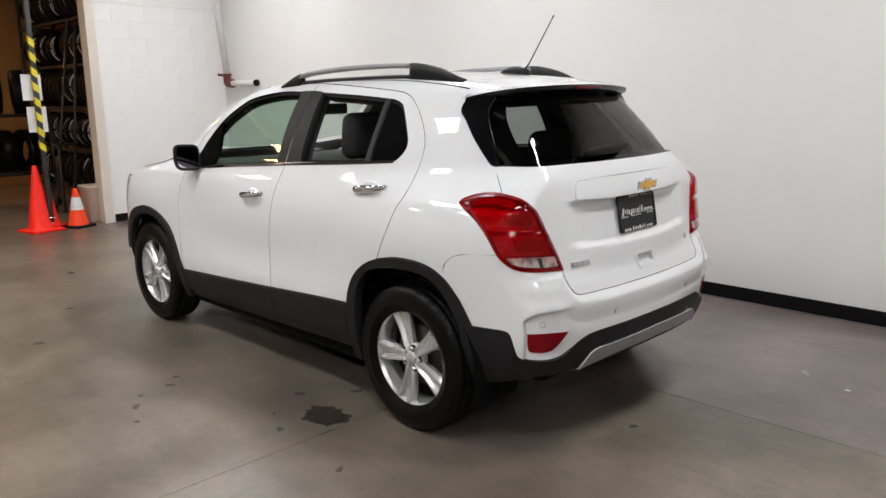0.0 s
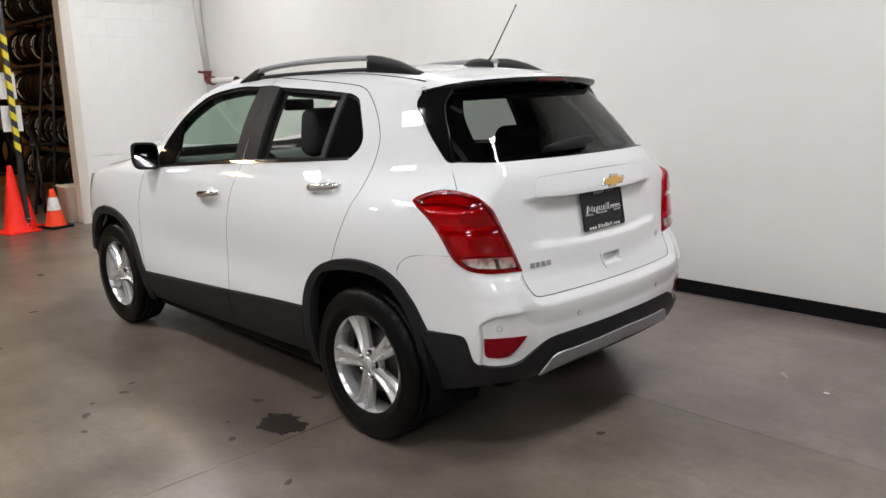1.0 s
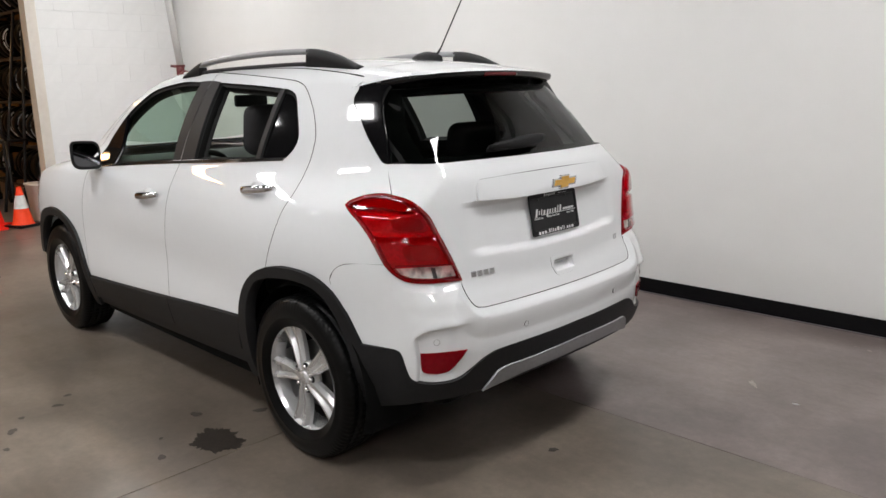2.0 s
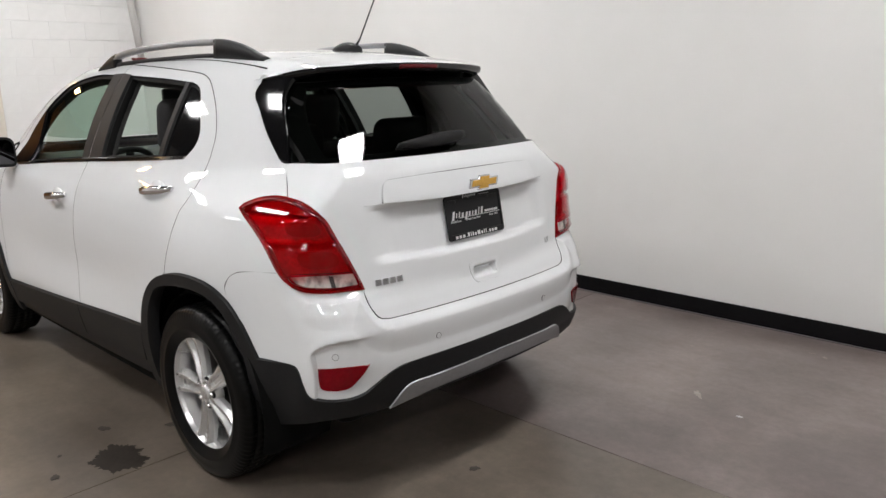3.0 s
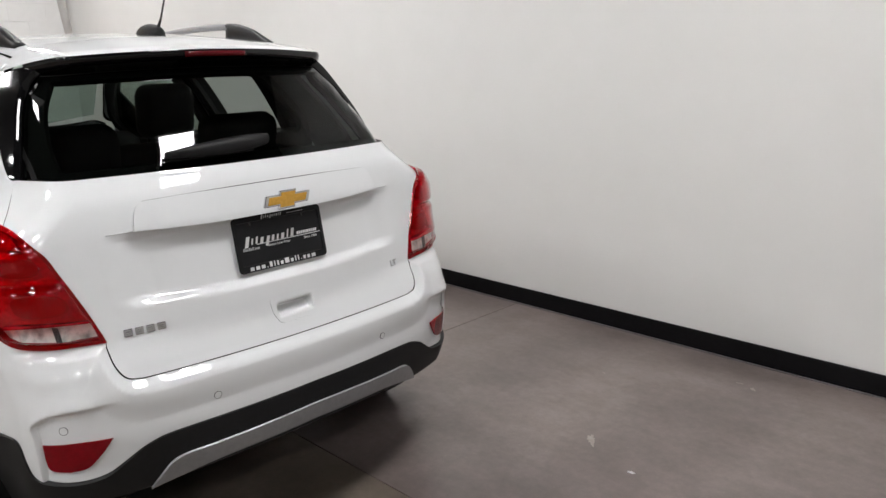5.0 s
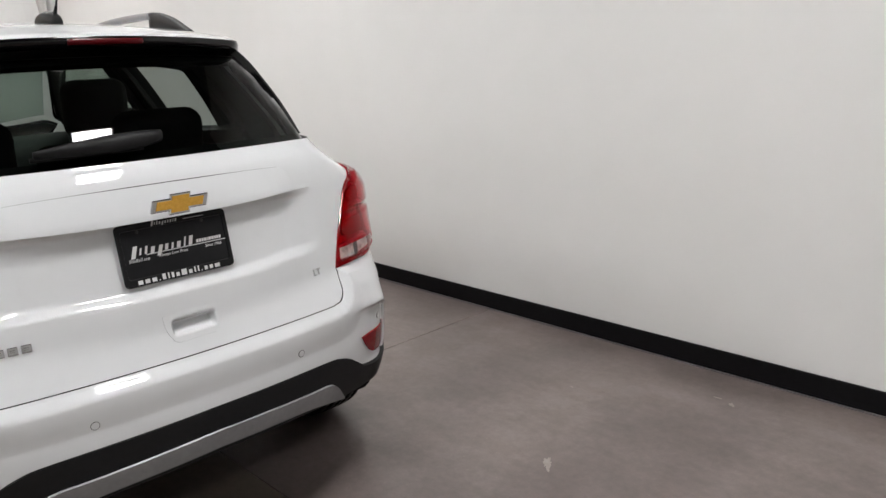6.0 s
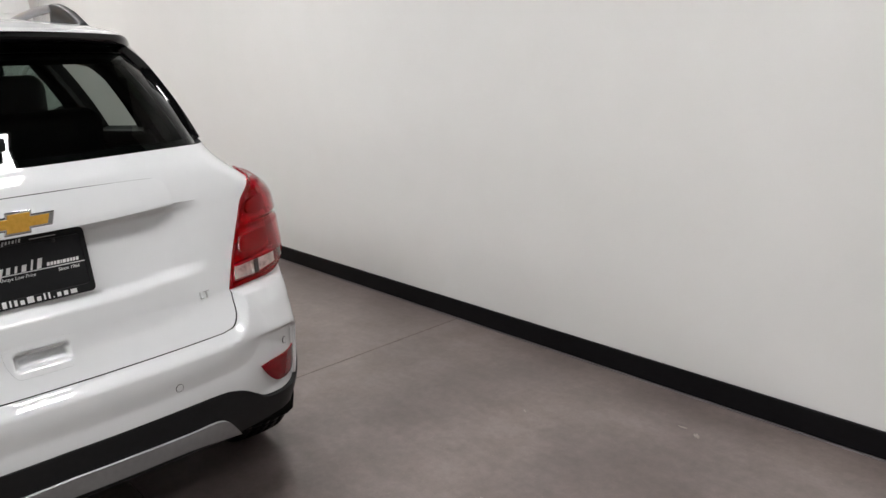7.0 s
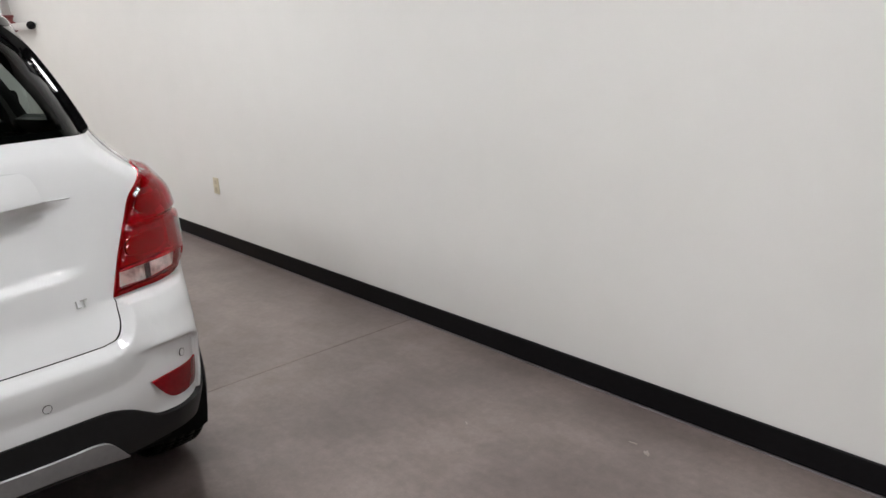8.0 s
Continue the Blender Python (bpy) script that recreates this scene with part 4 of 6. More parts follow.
panel("belt_trim", [[(1.97, 1.071), (1.5, 1.109), (1.033, 1.143)], [(1.033, 1.156), (1.5, 1.122), (1.97, 1.084)]], "side", CHROME, fd[0], 0.006, 0.012, 0.0, 0.02, both=True, right_parent=fd[1], label="chrome belt strip")
panel("belt_trim", [[(1.025, 1.144), (0.584, 1.171), (0.215, 1.196)], [(0.205, 1.209), (0.584, 1.184), (1.025, 1.157)]], "side", CHROME, rd[0], 0.006, 0.012, 0.0, 0.02, both=True, right_parent=rd[1], label="chrome belt strip")

# lower cladding
panel("door_cladding", [[(2.095, 0.300), (1.6, 0.318), (1.068, 0.340)], [(1.068, 0.340), (1.095, 0.482)], [(1.095, 0.482), (1.585, 0.452), (2.105, 0.423)], [(2.105, 0.423), (2.08, 0.36), (2.095, 0.300)]],
      "side", BLACK_PLASTIC, fd[0], 0.016, 0.03, 0.002, 0.03, both=True, right_parent=fd[1], label="black plastic lower door cladding")
panel("door_cladding", [[(1.062, 0.340), (0.7, 0.355), (0.425, 0.368)], [(0.425, 0.368), (0.408, 0.523)], [(0.408, 0.523), (0.722, 0.506), (1.091, 0.482)], [(1.091, 0.482), (1.062, 0.340)]],
      "side", BLACK_PLASTIC, rd[0], 0.016, 0.03, 0.002, 0.03, both=True, right_parent=rd[1], label="black plastic lower door cladding")
panel("rocker_cladding", [[(2.13, 0.250), (1.2, 0.268), (0.36, 0.290)], [(0.36, 0.290), (0.37, 0.366)], [(0.37, 0.366), (0.7, 0.353), (1.2, 0.335), (2.10, 0.298)], [(2.10, 0.298), (2.13, 0.250)]],
      "side", BLACK_PLASTIC, car, 0.0, 0.06, 0.002, 0.03, both=True, label="black plastic rocker cladding")
arch_in_r = [(0.352, 0.24), (0.349, 0.45), (0.336, 0.59), (0.285, 0.676), (0.215, 0.722), (0.058, 0.752), (-0.085, 0.752), (-0.175, 0.722), (-0.250, 0.648), (-0.305, 0.560)]
arch_out_r = [(0.41, 0.24)] + [(0.412, 0.40)] + REAR_ARCH
panel("arch_cladding", [arch_out_r, [(-0.378, 0.552), (-0.305, 0.560)], arch_in_r[::-1], [(0.352, 0.24), (0.41, 0.24)]], "side", BLACK_PLASTIC, car, 0.017, 0.05, 0.001, 0.022, both=True, label="black plastic rear wheel arch trim")
arch_in_f = [(2.925, 0.45), (2.905, 0.56), (2.83, 0.66), (2.72, 0.72), (2.60, 0.740), (2.45, 0.733), (2.33, 0.68), (2.25, 0.60), (2.20, 0.48), (2.175, 0.34), (2.17, 0.24)]
panel("arch_cladding", [[(3.0, 0.45)] + FRONT_ARCH + [(2.09, 0.33), (2.10, 0.24)], [(2.10, 0.24), (2.17, 0.24)], arch_in_f[::-1], [(2.925, 0.45), (3.0, 0.45)]],
      "side", BLACK_PLASTIC, car, 0.017, 0.05, 0.001, 0.022, both=True, label="black plastic front wheel arch trim")

# front fender, bonnet, windscreen, nose
panel("fender", [[(2.06, 1.06), (2.101, 0.922), (2.128, 0.776), (2.128, 0.594), (2.117, 0.417)], FRONT_ARCH[::-1], [(2.965, 0.60), (3.02, 0.72)], [(3.02, 0.72), (2.92, 0.86), (2.86, 0.985)],
                 [(2.86, 0.985), (2.7, 1.045), (2.48, 1.082), (2.30, 1.13), (2.23, 1.165)], [(2.23, 1.165), (2.06, 1.06)]], "side", PAINT, car, both=True, cell=0.026, gap=0.0016)
panel("headlight", [[(3.02, 0.73), (3.20, 0.79)], [(3.20, 0.79), (3.17, 0.90), (3.0, 0.965), (2.87, 0.985)], [(2.87, 0.985), (2.93, 0.86), (3.02, 0.73)]], "side", CLEAR_LENS, car, 0.004, 0.05, 0.002, 0.03, both=True, label="clear headlight lens")
panel("headlight_bowl", [[(3.02, 0.73), (3.20, 0.79)], [(3.20, 0.79), (3.17, 0.90), (3.0, 0.965), (2.87, 0.985)], [(2.87, 0.985), (2.93, 0.86), (3.02, 0.73)]], "side", BRIGHT, car, -0.03, 0.02, 0.002, 0.03, both=True, label="bright headlight reflector")
panel("front_bumper", [[(2.965, 0.60), (3.0, 0.45), (3.02, 0.25)], [(3.02, 0.25), (3.25, 0.25)], [(3.25, 0.25), (3.27, 0.5), (3.22, 0.78)], [(3.22, 0.78), (3.02, 0.72)], [(3.02, 0.72), (2.965, 0.60)]], "side", PAINT, car, both=True, cell=0.03)
panel("bonnet", [[(2.46, 0.0), (2.44, 0.4), (2.36, 0.70)], [(2.36, 0.70), (2.7, 0.715), (2.95, 0.70), (3.15, 0.60)], [(3.15, 0.60), (3.28, 0.3), (3.30, 0.0)], [(3.30, 0.0), (3.28, -0.3), (3.15, -0.60)],
                 [(3.15, -0.60), (2.95, -0.70), (2.7, -0.715), (2.36, -0.70)], [(2.36, -0.70), (2.44, -0.4), (2.46, 0.0)]], "top", PAINT, car, cell=0.045)
panel("windscreen", [[(1.68, 0.0), (1.66, 0.3), (1.60, 0.47)], [(1.60, 0.47), (1.95, 0.535), (2.33, 0.62)], [(2.33, 0.62), (2.42, 0.3), (2.44, 0.0)], [(2.44, 0.0), (2.42, -0.3), (2.33, -0.62)],
                     [(2.33, -0.62), (1.95, -0.535), (1.60, -0.47)], [(1.60, -0.47), (1.66, -0.3), (1.68, 0.0)]], "top", SIDE_GLASS, car, -0.004, 0.004, 0.002, 0.06, label="green tinted windscreen")
panel("nose", [[(0.60, 0.30), (0.62, 0.80), (0.3, 0.88), (0.0, 0.90)], [(0.0, 0.90), (-0.3, 0.88), (-0.62, 0.80), (-0.60, 0.30)], [(-0.60, 0.30), (0.60, 0.30)]], "front", BLACK_PLASTIC, car, 0.0, 0.02, 0.0, 0.06, label="black grille and lower nose")

# roof
panel("roof", [[(-0.06, 0.5), (0.4, 0.5), (1.2, 0.5), (1.56, 0.5)], [(1.56, 0.5), (1.64, 0.3), (1.665, 0.0)], [(1.665, 0.0), (1.64, -0.3), (1.56, -0.5)], [(1.56, -0.5), (1.2, -0.5), (0.4, -0.5), (-0.06, -0.5)],
               [(-0.06, -0.5), (-0.06, 0.5)]], "top", PAINT, car, 0.0, 0.02, 0.0022, 0.04)
panel("headliner", [[(-0.02, 0.46), (1.56, 0.46)], [(1.56, 0.46), (1.56, -0.46)], [(1.56, -0.46), (-0.02, -0.46)], [(-0.02, -0.46), (-0.02, 0.46)]], "top", LINER, car, -0.05, 0.01, 0.0, 0.1, label="grey cloth headliner")

# tailgate: outer panel, brow, grip, glass
GATE = [[(0.0, 0.689), s_of(-0.250, 0.690), s_of(-0.170, 0.693), s_of(-0.135, 0.702), s_of(-0.101, 0.731), s_of(-0.062, 0.787)],
        [s_of(q, z) for q, z in reversed(LAMP[4:11])] + [s_of(0.283, 1.106)],
        [s_of(0.283, 1.106), s_of(0.300, 1.161), s_of(0.308, 1.202)], [s_of(0.308, 1.202), s_of(0.29, 1.206), s_of(0.136, 1.208), s_of(-0.1, 1.210), (0.0, 1.211)]]


def ramp(x, a, b, soft=0.15):
    """A straight rise from 0 to 1 with lightly rounded ends."""
    u = np.clip((x - a) / (b - a), 0, 1)
    return u * (1 - soft) + soft * u * u * (3 - 2 * u)


def gate_lift(u):
    """A shallow hollow for the plate; its lower side is a ledge that ends in a crease."""
    s, z = np.abs(u[:, 0]), u[:, 1]
    low = 0.856 + 0.012 * (s / 0.5) ** 2
    ends = 1 - step(s, 0.42, 0.57)
    hollow = -0.018 * ramp(z, low, low + 0.026) * (1 - step(z, 1.040, 1.066))
    proud = 0.004 * np.exp(-(np.maximum(low - z, 0) / 0.05) ** 2) * (1 - ramp(z, low, low + 0.026))
    return (hollow + proud) * ends


GRIP = [[(-0.086, 0.800), (0.0, 0.806), (0.086, 0.800)], [(0.086, 0.800), (0.082, 0.765), (0.068, 0.735), (0.055, 0.728)], [(0.055, 0.728), (-0.055, 0.728)], [(-0.055, 0.728), (-0.068, 0.735), (-0.082, 0.765), (-0.086, 0.800)]]
tailgate = panel("tailgate", GATE, "belt", PAINT, car, gate_lift, 0.02, 0.0003, 0.010, holes=[GRIP], whole=True, label="white tailgate with a hollow for the plate")


def grip_lift(u):
    s, z = np.abs(u[:, 0]), u[:, 1]
    inside = step(0.066 - s, 0.0, 0.010) * step(z, 0.742, 0.752) * step(0.788 - z, 0.0, 0.014)
    return 0.0015 - 0.036 * inside * (0.22 + 0.78 * np.clip((z - 0.745) / 0.036, 0, 1))


panel("grip", GRIP, "belt", PAINT, tailgate, grip_lift, 0.03, -0.0014, 0.006, label="white tailgate grip pocket")
panel("brow", [[(0.0, 1.148), (0.25, 1.146), (0.425, 1.141)], [(0.425, 1.141), (0.447, 1.128), (0.458, 1.100), (0.463, 1.066)], [(0.463, 1.066), (0.25, 1.058), (0.0, 1.056)]], "belt", PAINT, tailgate,
      lambda u: 0.005 + 0.014 * (1 - ramp(u[:, 1], 1.072, 1.15, 0.5)) * (1 - 0.5 * step(np.abs(u[:, 0]), 0.36, 0.465)), 0.05, 0.0, 0.011, whole=True, label="white brow above the plate", sealed=False)
# a black thread along the brow's top draws the shade of its groove
BROW_TOP = [(u, 1.1495 - 0.0085 * (u / 0.43) ** 2) for u in np.linspace(-0.425, 0.425, 40)]
part("brow_gap_shade", sweep([tuple(project([p], "belt")[0]) for p in BROW_TOP], 0.0013, 6), SEAL_AND_GAP, tailgate, "thin dark thread for the shaded gap above the brow")
part("brow_crease", sweep([tuple(project([(sg, z)], "belt")[0]) for sg, z in ((0.462, 1.0665), (0.49, 1.066), (0.52, 1.0655), (0.545, 1.065))], 0.0013, 6), PAINT, tailgate)
part("brow_crease", sweep([tuple(project([(sg, z)], "belt")[0]) for sg, z in ((-0.462, 1.0665), (-0.49, 1.066), (-0.52, 1.0655), (-0.545, 1.065))], 0.0013, 6), PAINT, tailgate)
GLASS = [[(0.0, 1.213), (0.30, 1.213), (0.52, 1.212), (0.600, 1.214)], [(0.600, 1.214), (0.592, 1.31), (0.565, 1.39), (0.545, 1.44), (0.50, 1.485)], [(0.50, 1.485), (0.3, 1.495), (0.0, 1.50)]]
panel("rear_window", GLASS, "rear", REAR_GLASS, tailgate, -0.016, 0.004, 0.001, 0.05, whole=True, label="dark privacy glass in the tailgate")
panel("window_seal", [[(0.0, 1.208), (0.52, 1.207), (0.61, 1.209)], [(0.61, 1.209), (0.60, 1.31), (0.573, 1.39), (0.552, 1.445), (0.505, 1.492)], [(0.505, 1.492), (0.3, 1.50), (0.0, 1.505)]], "rear", SEAL_AND_GAP, tailgate, -0.021, 0.02, 0.0, 0.03,
      holes=[[[(-0.56, 1.236), (0.0, 1.238), (0.56, 1.236)], [(0.56, 1.236), (0.555, 1.31), (0.525, 1.40), (0.478, 1.474)], [(0.478, 1.474), (0.0, 1.484), (-0.478, 1.474)], [(-0.478, 1.474), (-0.525, 1.40), (-0.555, 1.31), (-0.56, 1.236)]]], whole=True, label="black border of the rear window")
post = panel("tail_post", [[s_of(q, z) for q, z in ((0.470, 1.478), (0.492, 1.456), (0.500, 1.432), (0.470, 1.391), (0.440, 1.340), (0.412, 1.300), (0.360, 1.240), (0.331, 1.213), (0.297, 1.209))],
                    [s_of(q, z) for q, z in ((0.297, 1.209), (0.308, 1.235), (0.318, 1.31), (0.338, 1.387), (0.336, 1.443), (0.28, 1.500))],
                    [s_of(q, z) for q, z in ((0.28, 1.500), (0.34, 1.500), (0.42, 1.492), (0.470, 1.478))]], "belt", GLOSS_BLACK, tailgate, 0.006, 0.04, 0.001, 0.016, both=True, right_parent=tailgate, label="gloss black post beside the rear window")

# roof spoiler: white top, black trailing face and underside
spoil_y = np.linspace(-0.555, 0.555, 75)


def spoil_edge(y):
    y = abs(y)
    return -0.346 + 0.34 * y * y + 11.2 * max(0.0, y - 0.42) ** 2


def top_z(x, y):
    return float(ROOF(x)) - 0.135 * y * y


rows = []
for y in spoil_y:
    e = spoil_edge(y)
    drop = 4.0 * max(0.0, abs(y) - 0.43) ** 2
    xs = [-0.062 + (e + 0.062) * k / 8 for k in range(9)]
    rows.append([(x, y, top_z(x, y) - drop - (0.004 if k == 8 else 0)) for k, x in enumerate(xs)])
part("spoiler", loft(rows, closed=False, caps=False), PAINT, tailgate, "white roof spoiler")
rows = []
for y in np.linspace(-0.512, 0.512, 69):
    e = spoil_edge(y)
    z = top_z(e, y) - 4.0 * max(0.0, abs(y) - 0.43) ** 2
    rows.append([(e + 0.0005, y, z - 0.0045), (e - 0.004, y, z - 0.012), (e + 0.002, y, z - 0.028), (e + 0.02, y, z - 0.036), (e + 0.06, y, z - 0.050), (e + 0.13, y, z - 0.085)])
spoiler_under = part("spoiler_underside", loft(rows, closed=False, caps=False), GLOSS_BLACK, tailgate, "gloss black spoiler edge")
rows = []
for y in np.linspace(-0.105, 0.105, 15):
    e = spoil_edge(y)
    z = top_z(e, y)
    rows.append([(e + 0.002, y, z - 0.007), (e - 0.007, y, z - 0.012), (e - 0.006, y, z - 0.024), (e + 0.004, y, z - 0.029)])
part("brake_light", loft(rows, closed=True), DARK_RED, tailgate, "dark red high brake light")

# tail lamps
CLEAR = [(0.280, 0.859), (0.179, 0.862), (0.08, 0.860), (-0.022, 0.853), (-0.042, 0.812), (0.08, 0.816), (0.181, 0.823), (0.244, 0.834)]
CLEAR_RUNS = [[s_of(q, z) for q, z in CLEAR[:4]], [s_of(q, z) for q, z in CLEAR[3:5]], [s_of(q, z) for q, z in CLEAR[4:]], [s_of(*CLEAR[-1]), s_of(*CLEAR[0])]]


LAMP_RUNS = [LAMP_S[0:11], LAMP_S[10:] + LAMP_S[:1]]
LAMP_LOOP = closed_loop(LAMP_RUNS, 0.01)
NOTCH = 0.965


def rim_way(u):
    """How far flat points lie from the lamp's border."""
    q = np.stack([np.abs(u[:, 0]), u[:, 1]], 1)
    return np.min(np.linalg.norm(q[:, None] - LAMP_LOOP[None], axis=2), 1)


def lens_lift(u):
    z = u[:, 1]
    way = rim_way(u)
    cushion_ = step(way, 0.0, 0.024)
    groove = np.exp(-((z - NOTCH) / 0.0075) ** 2)
    return 0.006 + 0.015 * cushion_ * (1 - 0.75 * groove) - 0.006 * groove


def reflector_lift(u):
    z = u[:, 1]
    return -0.020 + 0.009 * np.exp(-((z - NOTCH) / 0.010) ** 2) - 0.006 * step(z, 1.055, 1.065)


def oval(q, z, rq, rz, lean=0.0):
    ring = [(q + rq * math.copysign(abs(math.cos(a)) ** 0.7, math.cos(a)) + lean * math.sin(a), z + rz * math.copysign(abs(math.sin(a)) ** 0.7, math.sin(a))) for a in np.linspace(0, 2 * math.pi, 25)]
    return [[s_of(*p) for p in ring]]


lens = panel("tail_lamp", LAMP_RUNS, "belt", RED_LENS, car, lens_lift, 0.03, -0.0008, 0.010, holes=[CLEAR_RUNS], both=True, label="red tail lamp with a clear lower strip")
panel("lamp_reflector", LAMP_RUNS, "belt", RED_INNER, lens[0], reflector_lift, 0.02, 0.004, 0.008, holes=[CLEAR_RUNS], both=True, right_parent=lens[1], label="bright red lamp reflector")
for q, z, rq, rz in ((0.205, 1.012, 0.085, 0.026), (0.135, 0.908, 0.095, 0.028)):
    panel("bulb_pocket", oval(q, z, rq, rz, 0.02), "belt", POCKET, lens[0], -0.009, 0.010, 0.0, 0.012, both=True, right_parent=lens[1], label="dark red bulb pocket")
panel("lamp_band", [[s_of(q, z) for q, z in ((0.475, 1.062), (0.34, 1.068), (0.17, 1.056))], [s_of(q, z) for q, z in ((0.17, 1.056), (0.205, 1.076), (0.262, 1.090), (0.334, 1.095), (0.415, 1.088), (0.475, 1.072))], [s_of(0.475, 1.072), s_of(0.475, 1.062)]],
      "belt", POCKET, lens[0], -0.006, 0.010, 0.0, 0.010, both=True, right_parent=lens[1], label="dark red upper lamp band")
panel("lamp_window", CLEAR_RUNS, "belt", CLEAR_LENS, lens[0], 0.018, 0.004, 0.001, 0.014, both=True, right_parent=lens[1], label="clear lower lamp window")
panel("lamp_bowl", CLEAR_RUNS, "belt", BRIGHT, lens[0], lambda u: 0.004 - 0.012 * np.abs(np.sin(u[:, 0] * 22)), 0.03, 0.0, 0.008, both=True, right_parent=lens[1], label="silver lamp bowl")
panel("lamp_divider", [[s_of(0.090, 0.856), s_of(0.072, 0.853)], [s_of(0.072, 0.853), s_of(0.060, 0.815)], [s_of(0.060, 0.815), s_of(0.078, 0.818)], [s_of(0.078, 0.818), s_of(0.090, 0.856)]], "belt", GREY_DARK, lens[0], 0.004, 0.02, 0.0, 0.01, both=True, right_parent=lens[1], label="dark divider between the lamp bowls")
panel("lamp_rim", LAMP_RUNS, "belt", LAMP_EDGE, lens[0], 0.0055, 0.03, -0.0008, 0.02, holes=[[list(map(tuple, inset(closed_loop(LAMP_RUNS, 0.02), 0.008)))]], both=True, right_parent=lens[1], label="dark red lamp border")

# rear bumper: its upper edge follows the quarter panel's lower one
QUARTER_SEAM = []
for x, z in ((-0.40, 0.863), (-0.34, 0.857), (-0.289, 0.846), (-0.25, 0.822), (-0.226, 0.785)):
    at = project([(x, z)], "side")[0]
    QUARTER_SEAM.append(s_of(at[0] + at[1], z))
BUMPER_TOP = [[(0.0, 0.687), s_of(-0.250, 0.688), s_of(-0.170, 0.691), s_of(-0.132, 0.700), s_of(-0.097, 0.731), s_of(-0.060, 0.786)], [s_of(q, z) for q, z in LAMP[10:16]],
              [s_of(0.322, 0.867)] + QUARTER_SEAM, [QUARTER_SEAM[-1], s_of(0.613, 0.735), s_of(0.542, 0.667), s_of(0.494, 0.602), s_of(0.459, 0.552)]]
BLACK_TOP = [s_of(q, z) for q, z in ((0.459, 0.556), (0.36, 0.557), (0.275, 0.556), (0.248, 0.538), (0.230, 0.497), (0.204, 0.455), (0.146, 0.440), (0.030, 0.437), (-0.050, 0.446), (-0.103, 0.471), (-0.157, 0.499), (-0.209, 0.516), (-0.261, 0.524), (-0.407, 0.529))] + [(0.0, 0.534)]
SA, SB = s_of(0.160, 0.55)[0], s_of(-0.110, 0.60)[0]


SEAM_LINE = np.array([p for r in (BUMPER_TOP[0], BUMPER_TOP[1]) for p in run_curve(r, 0.012)])


def seam_way(q):
    """How far flat points lie from the bumper's upper seam."""
    a, d = SEAM_LINE[:-1], SEAM_LINE[1:] - SEAM_LINE[:-1]
    out = []
    for g in np.array_split(q, max(1, len(q) // 300)):
        u = np.clip(((g[:, None] - a) * d).sum(2) / np.maximum((d * d).sum(1), 1e-12), 0, 1)
        out.append(np.min(np.linalg.norm(g[:, None] - a - u[:, :, None] * d, axis=2), 1))
    return np.concatenate(out)


def bumper_lift(u):
    """A shelf under the tailgate that ends in a ridge, and a scoop with a fin above each reflector."""
    s, z = np.abs(u[:, 0]), u[:, 1]
    q = np.stack([s, z], 1)
    way = seam_way(q)
    ridge = 0.018 * (ramp(way, 0.0, 0.034) - ramp(way, 0.034, 0.115, 0.4)) * (1 - 0.55 * step(s, 0.62, 0.74)) * (1 - step(s, 0.84, 0.95))
    top = 0.648 - 0.034 * np.clip((s - 0.60) / (SA - 0.60), 0, 1.2) ** 5
    scoop = step(s, SB - 0.04, SB + 0.13) * (1 - step(s, SA + 0.003, SA + 0.013)) * (1 - ramp(z, top - 0.007, top, 0.4)) * step(z, 0.40, 0.47)
    fin = 0.004 * np.exp(-((z - top - 0.004) / 0.024) ** 2) * step(s, SB - 0.05, SB + 0.1) * (1 - step(s, SA, SA + 0.06))
    return ridge - 0.016 * scoop + fin


REFL = [s_of(q, z) for q, z in ((0.160, 0.553), (0.03, 0.556), (-0.090, 0.554), (-0.050, 0.511), (0.004, 0.474), (0.070, 0.466), (0.142, 0.474), (0.158, 0.504))]
bumper = panel("rear_bumper", BUMPER_TOP + [BLACK_TOP], "belt", PAINT, car, bumper_lift, 0.02, 0.0003, 0.0075, whole=True, label="white rear bumper with reflector hollows")
panel("bumper_cladding", [[(0.0, 0.534)] + BLACK_TOP[-2:0:-1] + [BLACK_TOP[0]], [BLACK_TOP[0], s_of(0.538, 0.560)], [s_of(0.538, 0.560), s_of(0.510, 0.45), s_of(0.492, 0.30)],
                          [s_of(0.492, 0.30), s_of(0.42, 0.300), s_of(0.261, 0.335), s_of(0.098, 0.362), s_of(-0.134, 0.366), s_of(-0.42, 0.385), (0.0, 0.395)]], "belt", BLACK_PLASTIC, car, lambda u: 0.005 + 0.011 * step(np.abs(u[:, 0]), s_of(0.30, 0.5)[0], s_of(0.47, 0.5)[0]), 0.06, 0.001, 0.02, whole=True, label="black plastic lower rear bumper")
panel("skid_plate", [[(0.0, 0.466), s_of(-0.579, 0.461), s_of(-0.378, 0.453), s_of(-0.29, 0.450), s_of(-0.240, 0.436), s_of(-0.19, 0.396), s_of(-0.155, 0.366)], [s_of(-0.155, 0.366), s_of(-0.25, 0.382), s_of(-0.42, 0.402), (0.0, 0.414)]],
      "belt", SATIN_SILVER, car, 0.014, 0.05, 0.001, 0.014, whole=True, label="satin silver skid plate")
